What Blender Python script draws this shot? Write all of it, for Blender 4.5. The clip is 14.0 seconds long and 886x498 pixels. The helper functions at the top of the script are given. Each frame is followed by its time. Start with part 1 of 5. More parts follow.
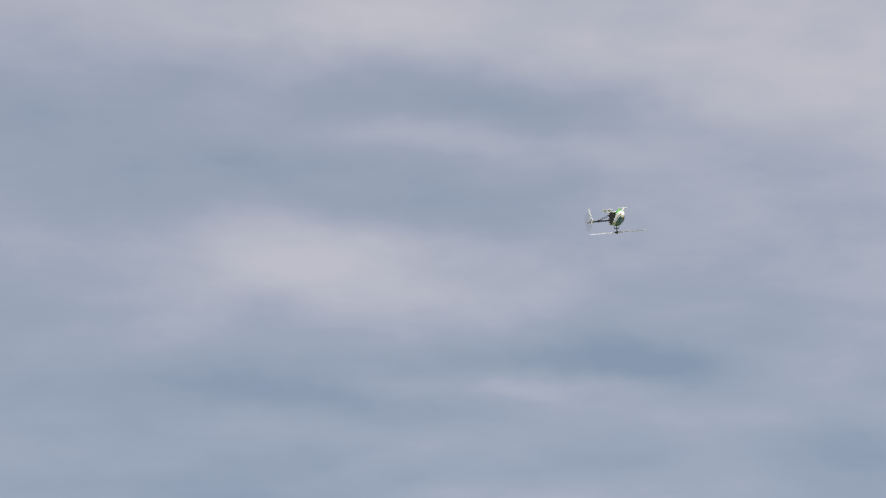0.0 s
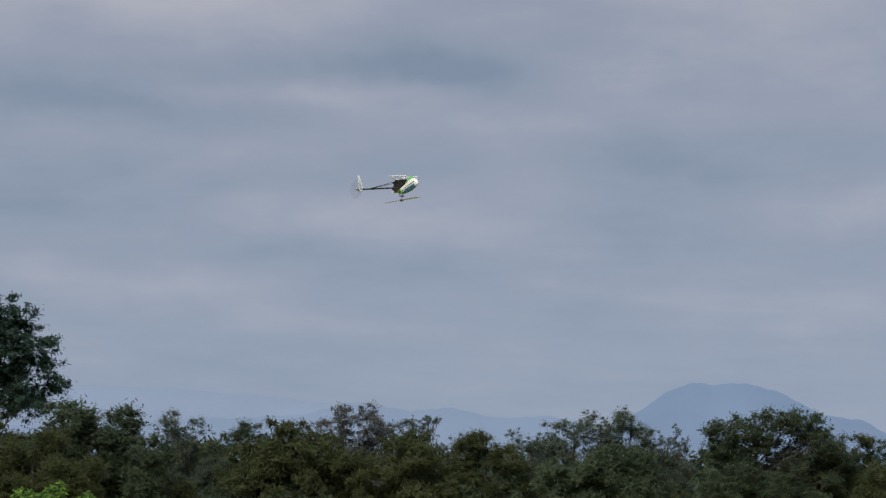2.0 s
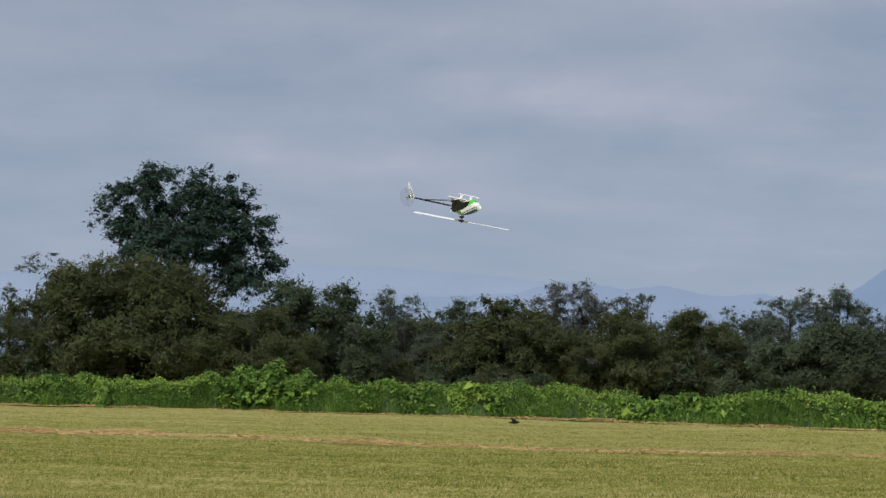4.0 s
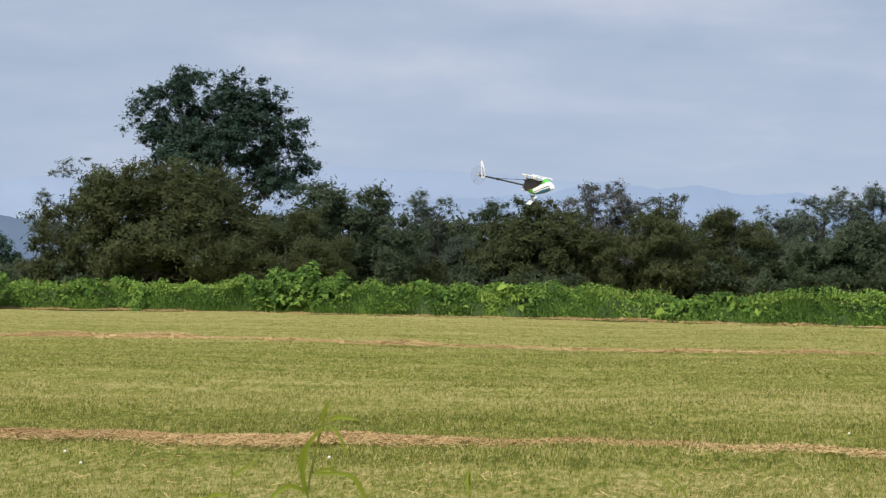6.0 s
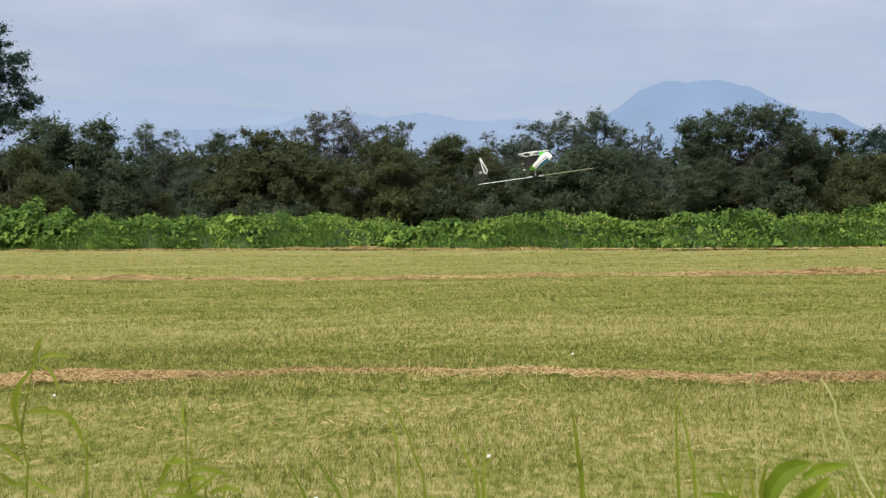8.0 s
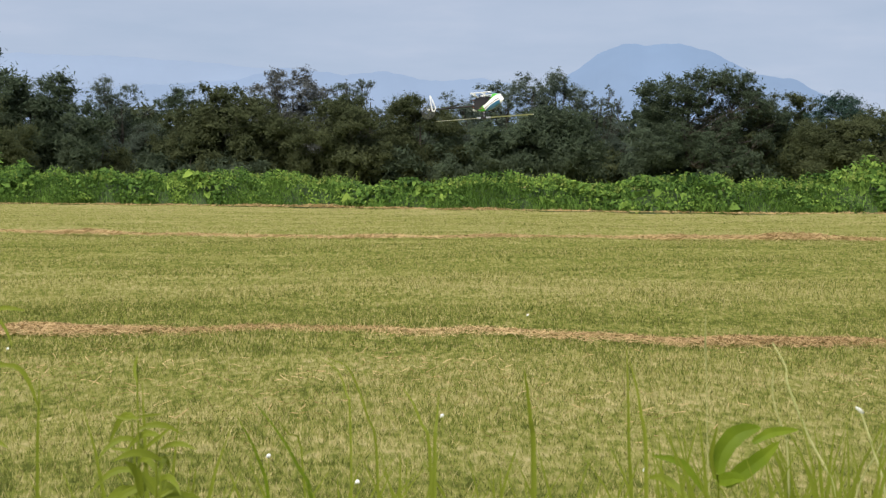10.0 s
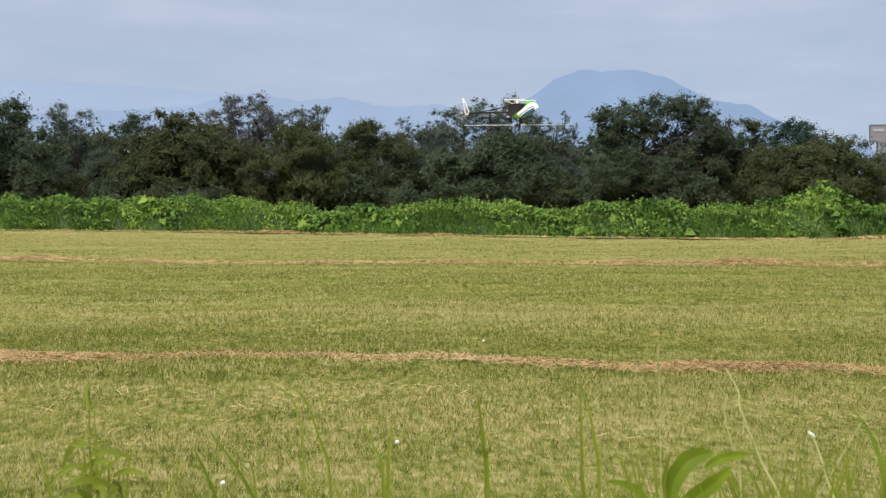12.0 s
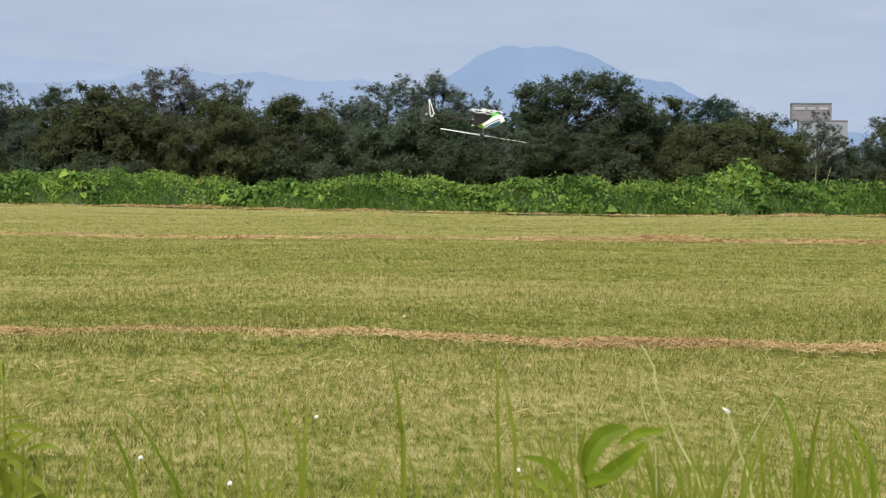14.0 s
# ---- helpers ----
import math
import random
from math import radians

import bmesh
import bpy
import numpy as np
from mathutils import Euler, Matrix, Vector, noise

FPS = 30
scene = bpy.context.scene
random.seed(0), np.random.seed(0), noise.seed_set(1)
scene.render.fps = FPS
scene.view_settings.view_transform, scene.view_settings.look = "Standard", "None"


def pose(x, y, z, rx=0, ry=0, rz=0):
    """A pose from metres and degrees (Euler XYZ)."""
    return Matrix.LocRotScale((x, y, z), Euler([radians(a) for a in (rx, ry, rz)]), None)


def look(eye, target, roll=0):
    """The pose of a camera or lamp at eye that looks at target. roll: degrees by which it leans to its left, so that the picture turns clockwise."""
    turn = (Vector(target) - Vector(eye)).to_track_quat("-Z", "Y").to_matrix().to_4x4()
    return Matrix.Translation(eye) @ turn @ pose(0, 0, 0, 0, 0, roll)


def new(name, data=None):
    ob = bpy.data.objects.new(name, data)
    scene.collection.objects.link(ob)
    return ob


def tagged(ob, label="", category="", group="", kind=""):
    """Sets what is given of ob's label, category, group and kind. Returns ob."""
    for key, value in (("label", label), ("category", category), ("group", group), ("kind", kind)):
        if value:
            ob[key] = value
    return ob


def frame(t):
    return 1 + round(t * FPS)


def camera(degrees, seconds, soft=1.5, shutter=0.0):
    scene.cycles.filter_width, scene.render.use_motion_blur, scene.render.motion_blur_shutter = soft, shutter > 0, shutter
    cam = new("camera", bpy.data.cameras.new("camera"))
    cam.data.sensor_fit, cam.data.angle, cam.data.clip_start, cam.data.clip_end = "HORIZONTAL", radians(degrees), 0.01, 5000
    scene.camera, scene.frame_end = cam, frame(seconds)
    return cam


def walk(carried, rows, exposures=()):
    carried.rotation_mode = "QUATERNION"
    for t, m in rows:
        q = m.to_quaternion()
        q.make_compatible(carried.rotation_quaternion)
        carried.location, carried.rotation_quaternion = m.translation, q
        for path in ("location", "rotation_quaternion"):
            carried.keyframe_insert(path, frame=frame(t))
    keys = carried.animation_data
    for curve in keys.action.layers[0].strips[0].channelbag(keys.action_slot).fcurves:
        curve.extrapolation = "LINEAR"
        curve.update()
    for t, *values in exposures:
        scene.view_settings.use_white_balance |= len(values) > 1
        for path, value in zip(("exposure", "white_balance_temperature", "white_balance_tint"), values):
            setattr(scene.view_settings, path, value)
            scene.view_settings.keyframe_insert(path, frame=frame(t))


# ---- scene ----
cam = camera(23.0, 14.0, soft=1.3)
cam.data.dof.use_dof = True
cam.data.dof.focus_distance = 20.0
cam.data.dof.aperture_fstop = 30.0

PATH = [
    (0.0, -0.017, -0.001, 0.750, 104.436, -1.786, 4.291),
    (0.3, -0.003, -0.000, 0.750, 104.414, -0.960, 0.606),
    (0.5, -0.000, -0.000, 0.750, 103.655, -0.031, 0.033),
    (0.6, -0.000, -0.000, 0.750, 103.425, -0.012, 0.059),
    (1.0, -0.000, -0.000, 0.750, 102.588, -0.959, -0.116),
    (1.2, 0.000, -0.000, 0.750, 100.111, -2.293, -0.530),
    (1.5, 0.003, -0.000, 0.750, 97.901, -0.820, -0.897),
    (2.0, 0.002, -0.000, 0.750, 96.849, -0.889, -0.819),
    (2.5, 0.002, -0.000, 0.750, 95.536, -1.080, -0.543),
    (3.0, -0.002, -0.000, 0.750, 94.452, -0.860, 0.412),
    (3.5, -0.011, -0.000, 0.750, 93.558, -1.205, 3.219),
    (3.7, -0.014, -0.000, 0.750, 93.720, -1.168, 3.961),
    (5.8, -0.023, -0.001, 0.750, 90.843, -0.913, 6.525),
    (6.0, -0.020, -0.001, 0.750, 90.951, -0.635, 5.672),
    (6.2, -0.014, -0.000, 0.750, 90.760, -0.587, 3.994),
    (6.5, -0.008, -0.000, 0.750, 90.233, -0.407, 2.183),
    (7.0, -0.005, -0.000, 0.750, 89.348, 0.230, 1.431),
    (7.5, 0.000, -0.000, 0.750, 89.200, 0.344, -0.012),
    (8.0, 0.005, -0.000, 0.750, 89.095, 0.797, -1.430),
    (8.5, 0.005, -0.000, 0.750, 88.268, 0.961, -1.400),
    (8.7, 0.005, -0.000, 0.750, 87.894, 0.870, -1.427),
    (10.8, 0.010, -0.000, 0.750, 88.396, -0.513, -2.947),
    (11.0, 0.010, -0.000, 0.750, 89.121, -0.526, -2.923),
    (11.5, 0.012, -0.000, 0.750, 89.966, -0.321, -3.453),
    (12.0, 0.013, -0.000, 0.750, 88.701, -0.077, -3.678),
    (12.5, 0.017, -0.001, 0.750, 89.083, -0.352, -4.931),
    (13.0, 0.021, -0.001, 0.750, 88.831, -0.327, -5.904),
    (13.5, 0.020, -0.001, 0.750, 87.696, -0.175, -5.821),
    (14.0, 0.020, -0.001, 0.750, 88.068, -0.424, -5.705),
]
walk(cam, [(t, pose(*row)) for t, *row in PATH],
     exposures=[(0.0, 0.05), (1.5, -0.08), (2.2, -0.14), (3.0, -0.16), (3.5, -0.2), (3.7, -0.12), (5.8, 0.46), (7.0, 0.50), (14.0, 0.50)])

# ---------------------------------------------------------------- sky and sun
SUN_EL, SUN_AZ = radians(43), radians(203)      # azimuth clockwise from +y
world = bpy.data.worlds.new("world")
scene.world = world
world.use_nodes = True
wt = world.node_tree
for nd in list(wt.nodes):
    wt.nodes.remove(nd)


def wnode(kind, ins=None):
    nd = wt.nodes.new(kind)
    for key, x in (ins or {}).items():
        nd.inputs[key].default_value = x
    return nd


def wmath(op, a, b=None, c=None):
    nd = wt.nodes.new("ShaderNodeMath")
    nd.operation = op
    for i, v in enumerate((a, b, c)):
        if v is None:
            continue
        if isinstance(v, (int, float)):
            nd.inputs[i].default_value = v
        else:
            wt.links.new(v, nd.inputs[i])
    return nd.outputs[0]


def build_sky():
    ln = wt.links.new
    out = wnode("ShaderNodeOutputWorld")
    bg = wnode("ShaderNodeBackground")
    ln(bg.outputs[0], out.inputs[0])
    tc = wnode("ShaderNodeTexCoord")
    sep = wnode("ShaderNodeSeparateXYZ")
    ln(tc.outputs["Generated"], sep.inputs[0])
    # cloud deck seen in perspective: flattened towards the horizon
    lift = wmath("ADD", wmath("MAXIMUM", sep.outputs[2], 0.0), 0.12)
    px, py = wmath("DIVIDE", sep.outputs[0], lift), wmath("DIVIDE", sep.outputs[1], lift)
    deck = wnode("ShaderNodeCombineXYZ")
    ln(px, deck.inputs[0]), ln(py, deck.inputs[1])
    n1 = wnode("ShaderNodeTexNoise", ins={"Scale": 1.9, "Detail": 8.0, "Roughness": 0.56})
    ln(deck.outputs[0], n1.inputs["Vector"])
    # slanting coordinates in degrees, ruffled
    warp = wnode("ShaderNodeTexNoise", ins={"Scale": 9.0, "Detail": 4.0, "Roughness": 0.55})
    ln(tc.outputs["Generated"], warp.inputs["Vector"])
    wsep = wnode("ShaderNodeSeparateXYZ")
    ln(warp.outputs["Color"], wsep.inputs[0])
    az = wmath("MULTIPLY", sep.outputs[0], 57.3)
    el = wmath("MULTIPLY", sep.outputs[2], 57.3)
    az = wmath("MULTIPLY_ADD", wmath("SUBTRACT", wsep.outputs[0], 0.5), 6.0, az)
    el = wmath("MULTIPLY_ADD", wmath("SUBTRACT", wsep.outputs[1], 0.5), 2.2, el)
    total = None
    bright = [(0.0, 24.0, 30.0, 6.0, .7), (-8.6, 13.6, 3.6, 1.1, .62), (-3.6, 12.9, 3.2, .9, .5), (-2.0, 10.9, 3.0, .35, .6), (7.9, 14.0, 3.5, 1.3, .5),
              (4.8, 10.4, 3.0, .5, .25), (8.5, 18.5, 6.0, 2.2, .7), (-7.0, 20.0, 5.0, .8, .5), (-8.7, 9.0, 2.0, .6, .4),
              (-.4, 7.3, 4.0, .5, .45), (11.5, 8.0, 1.6, .6, .5), (-7.8, 5.9, 2.6, .45, .45), (4.0, 5.5, 3.2, .35, .3), (-3.4, 16.9, 4.0, .5, .35)]
    dark = [(-4.8, 14.9, 2.4, .6, .6), (.7, 11.5, 3.2, .65, 1.0), (-8.9, 10.3, 4.0, .45, .55), (-8.0, 16.1, 4.0, .6, .5),
            (-2.0, 15.4, 3.2, .7, .4), (-4.8, 18.0, 6.0, .8, .6), (-2.7, 8.6, 4.5, .5, .45), (-2.6, 6.4, 4.0, .4, .3), (8.0, 9.3, 4.0, .5, .4)]
    for sign, group in ((1, bright), (-1, dark)):
        for a0, e0, ra, re, amp in group:
            da = wmath("MULTIPLY", wmath("SUBTRACT", az, a0), 1 / ra)
            de = wmath("MULTIPLY", wmath("SUBTRACT", el, e0), 1 / re)
            r2 = wmath("MULTIPLY_ADD", da, da, wmath("MULTIPLY", de, de))
            bump = wmath("MULTIPLY", wmath("POWER", 0.42, r2), sign * amp)
            total = bump if total is None else wmath("ADD", total, bump)
    puff = wnode("ShaderNodeTexNoise", ins={"Scale": 7.0, "Detail": 7.0, "Roughness": 0.55})
    tall = wnode("ShaderNodeVectorMath")
    tall.operation = "MULTIPLY"
    tall.inputs[1].default_value = (1.0, 1.0, 2.6)
    ln(tc.outputs["Generated"], tall.inputs[0]), ln(tall.outputs[0], puff.inputs["Vector"])
    rough = wmath("ADD", wmath("MULTIPLY", wmath("SUBTRACT", n1.outputs["Fac"], 0.5), 0.9), wmath("MULTIPLY", wmath("SUBTRACT", puff.outputs["Fac"], 0.5), 1.0))
    val = wmath("MULTIPLY_ADD", rough, 1.0, wmath("MULTIPLY_ADD", total, 0.50, 0.44))
    # thin near the horizon
    ramp = wnode("ShaderNodeValToRGB")
    els = ramp.color_ramp.elements
    els[0].position, els[0].color = 0.0, (0.225, 0.282, 0.378, 1)
    els[1].position, els[1].color = 1.0, (0.53, 0.518, 0.575, 1)
    mid = els.new(0.5)
    mid.color = (0.34, 0.375, 0.465, 1)
    ln(val, ramp.inputs[0])
    hz = wmath("POWER", 0.85, wmath("MAXIMUM", wmath("MULTIPLY", sep.outputs[2], 57.3), 0.0))
    low = wnode("ShaderNodeMix")
    low.data_type = "RGBA"
    low.inputs[7].default_value = (0.30, 0.385, 0.535, 1)
    ln(wmath("MULTIPLY", hz, 0.85), low.inputs[0]), ln(ramp.outputs[0], low.inputs[6])
    # a share of clear sky above the cloud
    sky = wnode("ShaderNodeTexSky")
    sky.sky_type, sky.sun_disc, sky.sun_elevation, sky.sun_rotation = "NISHITA", False, SUN_EL, SUN_AZ
    dim = wnode("ShaderNodeVectorMath")
    dim.operation = "SCALE"
    dim.inputs["Scale"].default_value = 0.08
    ln(sky.outputs[0], dim.inputs[0])
    mix = wnode("ShaderNodeMix")
    mix.data_type = "RGBA"
    mix.inputs[0].default_value = 0.93
    ln(dim.outputs[0], mix.inputs[6]), ln(low.outputs[2], mix.inputs[7])
    ln(mix.outputs[2], bg.inputs[0])
    bg.inputs[1].default_value = 1.0


build_sky()
sun_data = bpy.data.lights.new("sun", "SUN")
sun_data.energy, sun_data.angle, sun_data.color = 3.4, radians(28), (1.0, 0.95, 0.86)
sun = new("sun", sun_data)
sun.matrix_world = look((0, 0, 60), (-math.sin(SUN_AZ) * math.cos(SUN_EL), -math.cos(SUN_AZ) * math.cos(SUN_EL), 60 - math.sin(SUN_EL)))


# ---------------------------------------------------------------- materials
def material(name, rough=0.7, metal=0.0):
    m = bpy.data.materials.new(name)
    m.use_nodes = True
    b = m.node_tree.nodes["Principled BSDF"]
    b.inputs["Roughness"].default_value, b.inputs["Metallic"].default_value = rough, metal
    return m, m.node_tree, b


def noise_paint(name, stops, scale=5.0, detail=5.0, rough=0.75, bump=0.0, fine=60.0, stretch=(1, 1, 1), metal=0.0):
    """Colour from two scales of noise through a ramp, with fine relief."""
    m, nt, b = material(name, rough, metal)
    ln = nt.links.new
    tc, mp = nt.nodes.new("ShaderNodeTexCoord"), nt.nodes.new("ShaderNodeMapping")
    mp.inputs["Scale"].default_value = stretch
    ln(tc.outputs["Object"], mp.inputs[0])
    a, c = nt.nodes.new("ShaderNodeTexNoise"), nt.nodes.new("ShaderNodeTexNoise")
    a.inputs["Scale"].default_value, a.inputs["Detail"].default_value = scale, detail
    c.inputs["Scale"].default_value, c.inputs["Detail"].default_value = fine, 3
    ln(mp.outputs[0], a.inputs["Vector"]), ln(mp.outputs[0], c.inputs["Vector"])
    mx = nt.nodes.new("ShaderNodeMath")
    mx.operation = "MULTIPLY_ADD"
    mx.inputs[1].default_value = 0.35
    ln(c.outputs["Fac"], mx.inputs[0]), ln(a.outputs["Fac"], mx.inputs[2])
    r = nt.nodes.new("ShaderNodeValToRGB")
    fill_ramp(r, stops, 0.45, 0.9)
    ln(mx.outputs[0], r.inputs[0]), ln(r.outputs[0], b.inputs["Base Color"])
    if bump:
        bp = nt.nodes.new("ShaderNodeBump")
        bp.inputs["Strength"].default_value, bp.inputs["Distance"].default_value = bump, 0.02
        ln(c.outputs["Fac"], bp.inputs["Height"]), ln(bp.outputs[0], b.inputs["Normal"])
    return m


def fill_ramp(r, stops, lo=0.0, hi=1.0):
    els = r.color_ramp.elements
    n = len(stops)
    for i, col in enumerate(stops):
        p = lo + (hi - lo) * i / max(1, n - 1)
        e = els[0] if i == 0 else els[-1] if i == n - 1 else els.new(p)
        e.position, e.color = p, (*col, 1)


def leaf_paint(name, stops, rough=0.55, patch=0.25, translucent=0.25, sheen=0.25):
    """Foliage: each leaf its own tone, with patches across the crown, some light passing through."""
    m, nt, b = material(name, rough)
    ln = nt.links.new
    geo, tc = nt.nodes.new("ShaderNodeNewGeometry"), nt.nodes.new("ShaderNodeTexCoord")
    n = nt.nodes.new("ShaderNodeTexNoise")
    n.inputs["Scale"].default_value, n.inputs["Detail"].default_value = patch, 3
    ln(tc.outputs["Object"], n.inputs["Vector"])
    add = nt.nodes.new("ShaderNodeMath")
    add.operation = "MULTIPLY_ADD"
    add.inputs[1].default_value = 0.55
    sub = nt.nodes.new("ShaderNodeMath")
    sub.operation = "MULTIPLY_ADD"
    sub.inputs[1].default_value, sub.inputs[2].default_value = 1.6, -0.55
    ln(n.outputs["Fac"], sub.inputs[0])
    ln(geo.outputs["Random Per Island"], add.inputs[0]), ln(sub.outputs[0], add.inputs[2])
    r = nt.nodes.new("ShaderNodeValToRGB")
    fill_ramp(r, stops, 0.05, 0.95)
    ln(add.outputs[0], r.inputs[0]), ln(r.outputs[0], b.inputs["Base Color"])
    b.inputs["Specular IOR Level"].default_value = sheen
    if translucent:
        tr = nt.nodes.new("ShaderNodeBsdfTranslucent")
        ln(r.outputs[0], tr.inputs["Color"])
        ms = nt.nodes.new("ShaderNodeMixShader")
        ms.inputs[0].default_value = translucent
        o = nt.nodes["Material Output"]
        ln(b.outputs[0], ms.inputs[1]), ln(tr.outputs[0], ms.inputs[2]), ln(ms.outputs[0], o.inputs[0])
    return m


def haze_glow_paint(name, col, glow):
    """Far hills behind kilometres of air: a plain backdrop whose haze blue is emitted."""
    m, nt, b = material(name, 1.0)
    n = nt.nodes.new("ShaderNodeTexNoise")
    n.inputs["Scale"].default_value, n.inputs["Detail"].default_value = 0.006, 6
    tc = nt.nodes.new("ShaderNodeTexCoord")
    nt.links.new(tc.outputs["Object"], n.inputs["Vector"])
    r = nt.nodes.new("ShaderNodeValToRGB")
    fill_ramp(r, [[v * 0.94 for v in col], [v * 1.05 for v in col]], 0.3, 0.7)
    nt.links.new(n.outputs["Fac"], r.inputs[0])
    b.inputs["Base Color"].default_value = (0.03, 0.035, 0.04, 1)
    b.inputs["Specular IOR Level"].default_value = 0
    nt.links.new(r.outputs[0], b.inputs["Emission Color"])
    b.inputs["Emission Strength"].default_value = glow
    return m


def lawn_paint(name, blades=False):
    m, nt, b = material(name, 0.9)
    ln = nt.links.new
    tc = nt.nodes.new("ShaderNodeTexCoord")
    sep = nt.nodes.new("ShaderNodeSeparateXYZ")
    ln(tc.outputs["Object"], sep.inputs[0])

    def mth(op, a, b_=None, c=None):
        nd = nt.nodes.new("ShaderNodeMath")
        nd.operation = op
        for i, v in enumerate((a, b_, c)):
            if v is None:
                continue
            if isinstance(v, (int, float)):
                nd.inputs[i].default_value = v
            else:
                ln(v, nd.inputs[i])
        return nd.outputs[0]

    def nz(scale, detail=4, stretch=(1, 1, 1)):
        mp = nt.nodes.new("ShaderNodeMapping")
        mp.inputs["Scale"].default_value = stretch
        ln(tc.outputs["Object"], mp.inputs[0])
        n = nt.nodes.new("ShaderNodeTexNoise")
        n.inputs["Scale"].default_value, n.inputs["Detail"].default_value = scale, detail
        ln(mp.outputs[0], n.inputs["Vector"])
        return n.outputs["Fac"]
    # mowing swaths run across, a little askew
    along = mth("MULTIPLY_ADD", sep.outputs[0], 0.16, sep.outputs[1])
    along = mth("MULTIPLY_ADD", mth("SUBTRACT", nz(0.7, 3, (0.3, 1, 1)), 0.5), 1.4, along)
    r = nt.nodes.new("ShaderNodeValToRGB")
    els = r.color_ramp.elements
    # 0 green .. 1 straw, by distance in metres
    bands = [(0, .42), (6, .44), (7.6, .52), (8.8, .44), (9.6, .3), (11.5, .25), (12.8, .42), (14.2, .58), (15.8, .5), (17, .38), (21, .36), (24, .42), (27, .55), (33, .55), (38, .58), (46, .66), (60, .6)]
    for i, (d, v) in enumerate(bands):
        e = els[0] if i == 0 else els[-1] if i == len(bands) - 1 else els.new(d / 60)
        e.position, e.color = d / 60, (v, v, v, 1)
    ln(mth("MULTIPLY", along, 1 / 60), r.inputs[0])
    rv = nt.nodes.new("ShaderNodeRGBToBW")
    ln(r.outputs[0], rv.inputs[0])
    v = mth("MULTIPLY_ADD", mth("SUBTRACT", nz(1.1, 4, (0.4, 1, 1)), 0.5), 0.6, rv.outputs[0])
    v = mth("MULTIPLY_ADD", mth("SUBTRACT", nz(1.6, 4, (0.12, 1, 1)), 0.5), 0.6, v)
    v = mth("MULTIPLY_ADD", mth("SUBTRACT", nz(6.5, 4, (0.8, 0.4, 1)), 0.5), 0.9, v)
    v = mth("MULTIPLY_ADD", mth("SUBTRACT", nz(30, 6, (1.1, 0.3, 1)), 0.5), 2.1, v)
    if blades:
        geo = nt.nodes.new("ShaderNodeNewGeometry")
        v = mth("MULTIPLY_ADD", mth("SUBTRACT", geo.outputs["Random Per Island"], 0.5), 1.4, v)
    c = nt.nodes.new("ShaderNodeValToRGB")
    fill_ramp(c, [(0.095, 0.112, 0.025), (0.188, 0.203, 0.044), (0.29, 0.272, 0.092), (0.425, 0.366, 0.17)], 0.0, 1.0)
    ln(v, c.inputs[0]), ln(c.outputs[0], b.inputs["Base Color"])
    bp = nt.nodes.new("ShaderNodeBump")
    bp.inputs["Strength"].default_value, bp.inputs["Distance"].default_value = 0.7, 0.03
    ln(nz(45, 5), bp.inputs["Height"]), ln(bp.outputs[0], b.inputs["Normal"])
    b.inputs["Specular IOR Level"].default_value = 0.0
    return m


LAWN = lawn_paint("mown_lawn")
BLADES = lawn_paint("lawn_blades", True)
HAY = leaf_paint("dry_clippings", [(0.360, 0.240, 0.117), (0.504, 0.351, 0.178), (0.636, 0.468, 0.250)], 0.95, 0.8, 0.1, 0.0)
VINE = leaf_paint("vine_leaves", [(0.017, 0.044, 0.010), (0.059, 0.122, 0.022), (0.133, 0.231, 0.043), (0.280, 0.394, 0.073)], 0.65, 0.6, 0.3, 0.12)
SHOOT = leaf_paint("vine_shoots", [(0.080, 0.139, 0.021), (0.160, 0.230, 0.038), (0.272, 0.328, 0.085)], 0.6, 1.5, 0.35, 0.12)
HEDGE_GRASS = leaf_paint("rank_grass", [(0.045, 0.093, 0.020), (0.105, 0.195, 0.036), (0.195, 0.315, 0.063)], 0.7, 0.5, 0.25, 0.05)
WEED = leaf_paint("weed_leaves", [(0.130, 0.171, 0.013), (0.211, 0.252, 0.025), (0.326, 0.342, 0.047)], 0.55, 2.0, 0.4, 0.2)
DOCK = leaf_paint("dock_leaves", [(0.091, 0.139, 0.008), (0.155, 0.220, 0.014), (0.258, 0.323, 0.028)], 0.55, 14.0, 0.4, 0.15)
STALK = noise_paint("pale_stalk", [(0.30, 0.32, 0.11), (0.42, 0.40, 0.17)], 20)
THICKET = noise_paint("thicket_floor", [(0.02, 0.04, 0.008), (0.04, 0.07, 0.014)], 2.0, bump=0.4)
BARK = noise_paint("bark", [(0.03, 0.025, 0.02), (0.075, 0.065, 0.05)], 3.0, bump=0.6, stretch=(1, 1, 0.3))
# willow leaf colours are lifted and blued to carry the distance haze
OLIVE = leaf_paint("willow_foliage_olive_hazed", [(0.079, 0.097, 0.047), (0.099, 0.116, 0.057), (0.122, 0.139, 0.070)], 0.9, 0.5, 0.5, 0.0)
GREEN = leaf_paint("willow_foliage_green_hazed", [(0.067, 0.095, 0.057), (0.088, 0.117, 0.073), (0.113, 0.144, 0.091)], 0.9, 0.5, 0.5, 0.0)
GREY = leaf_paint("willow_foliage_grey_hazed", [(0.098, 0.128, 0.097), (0.126, 0.159, 0.123), (0.166, 0.196, 0.155)], 0.9, 0.5, 0.5, 0.0)
POPLAR = leaf_paint("poplar_foliage", [(0.030, 0.058, 0.043), (0.048, 0.083, 0.062), (0.070, 0.110, 0.085)], 0.8, 0.5, 0.25, 0.04)
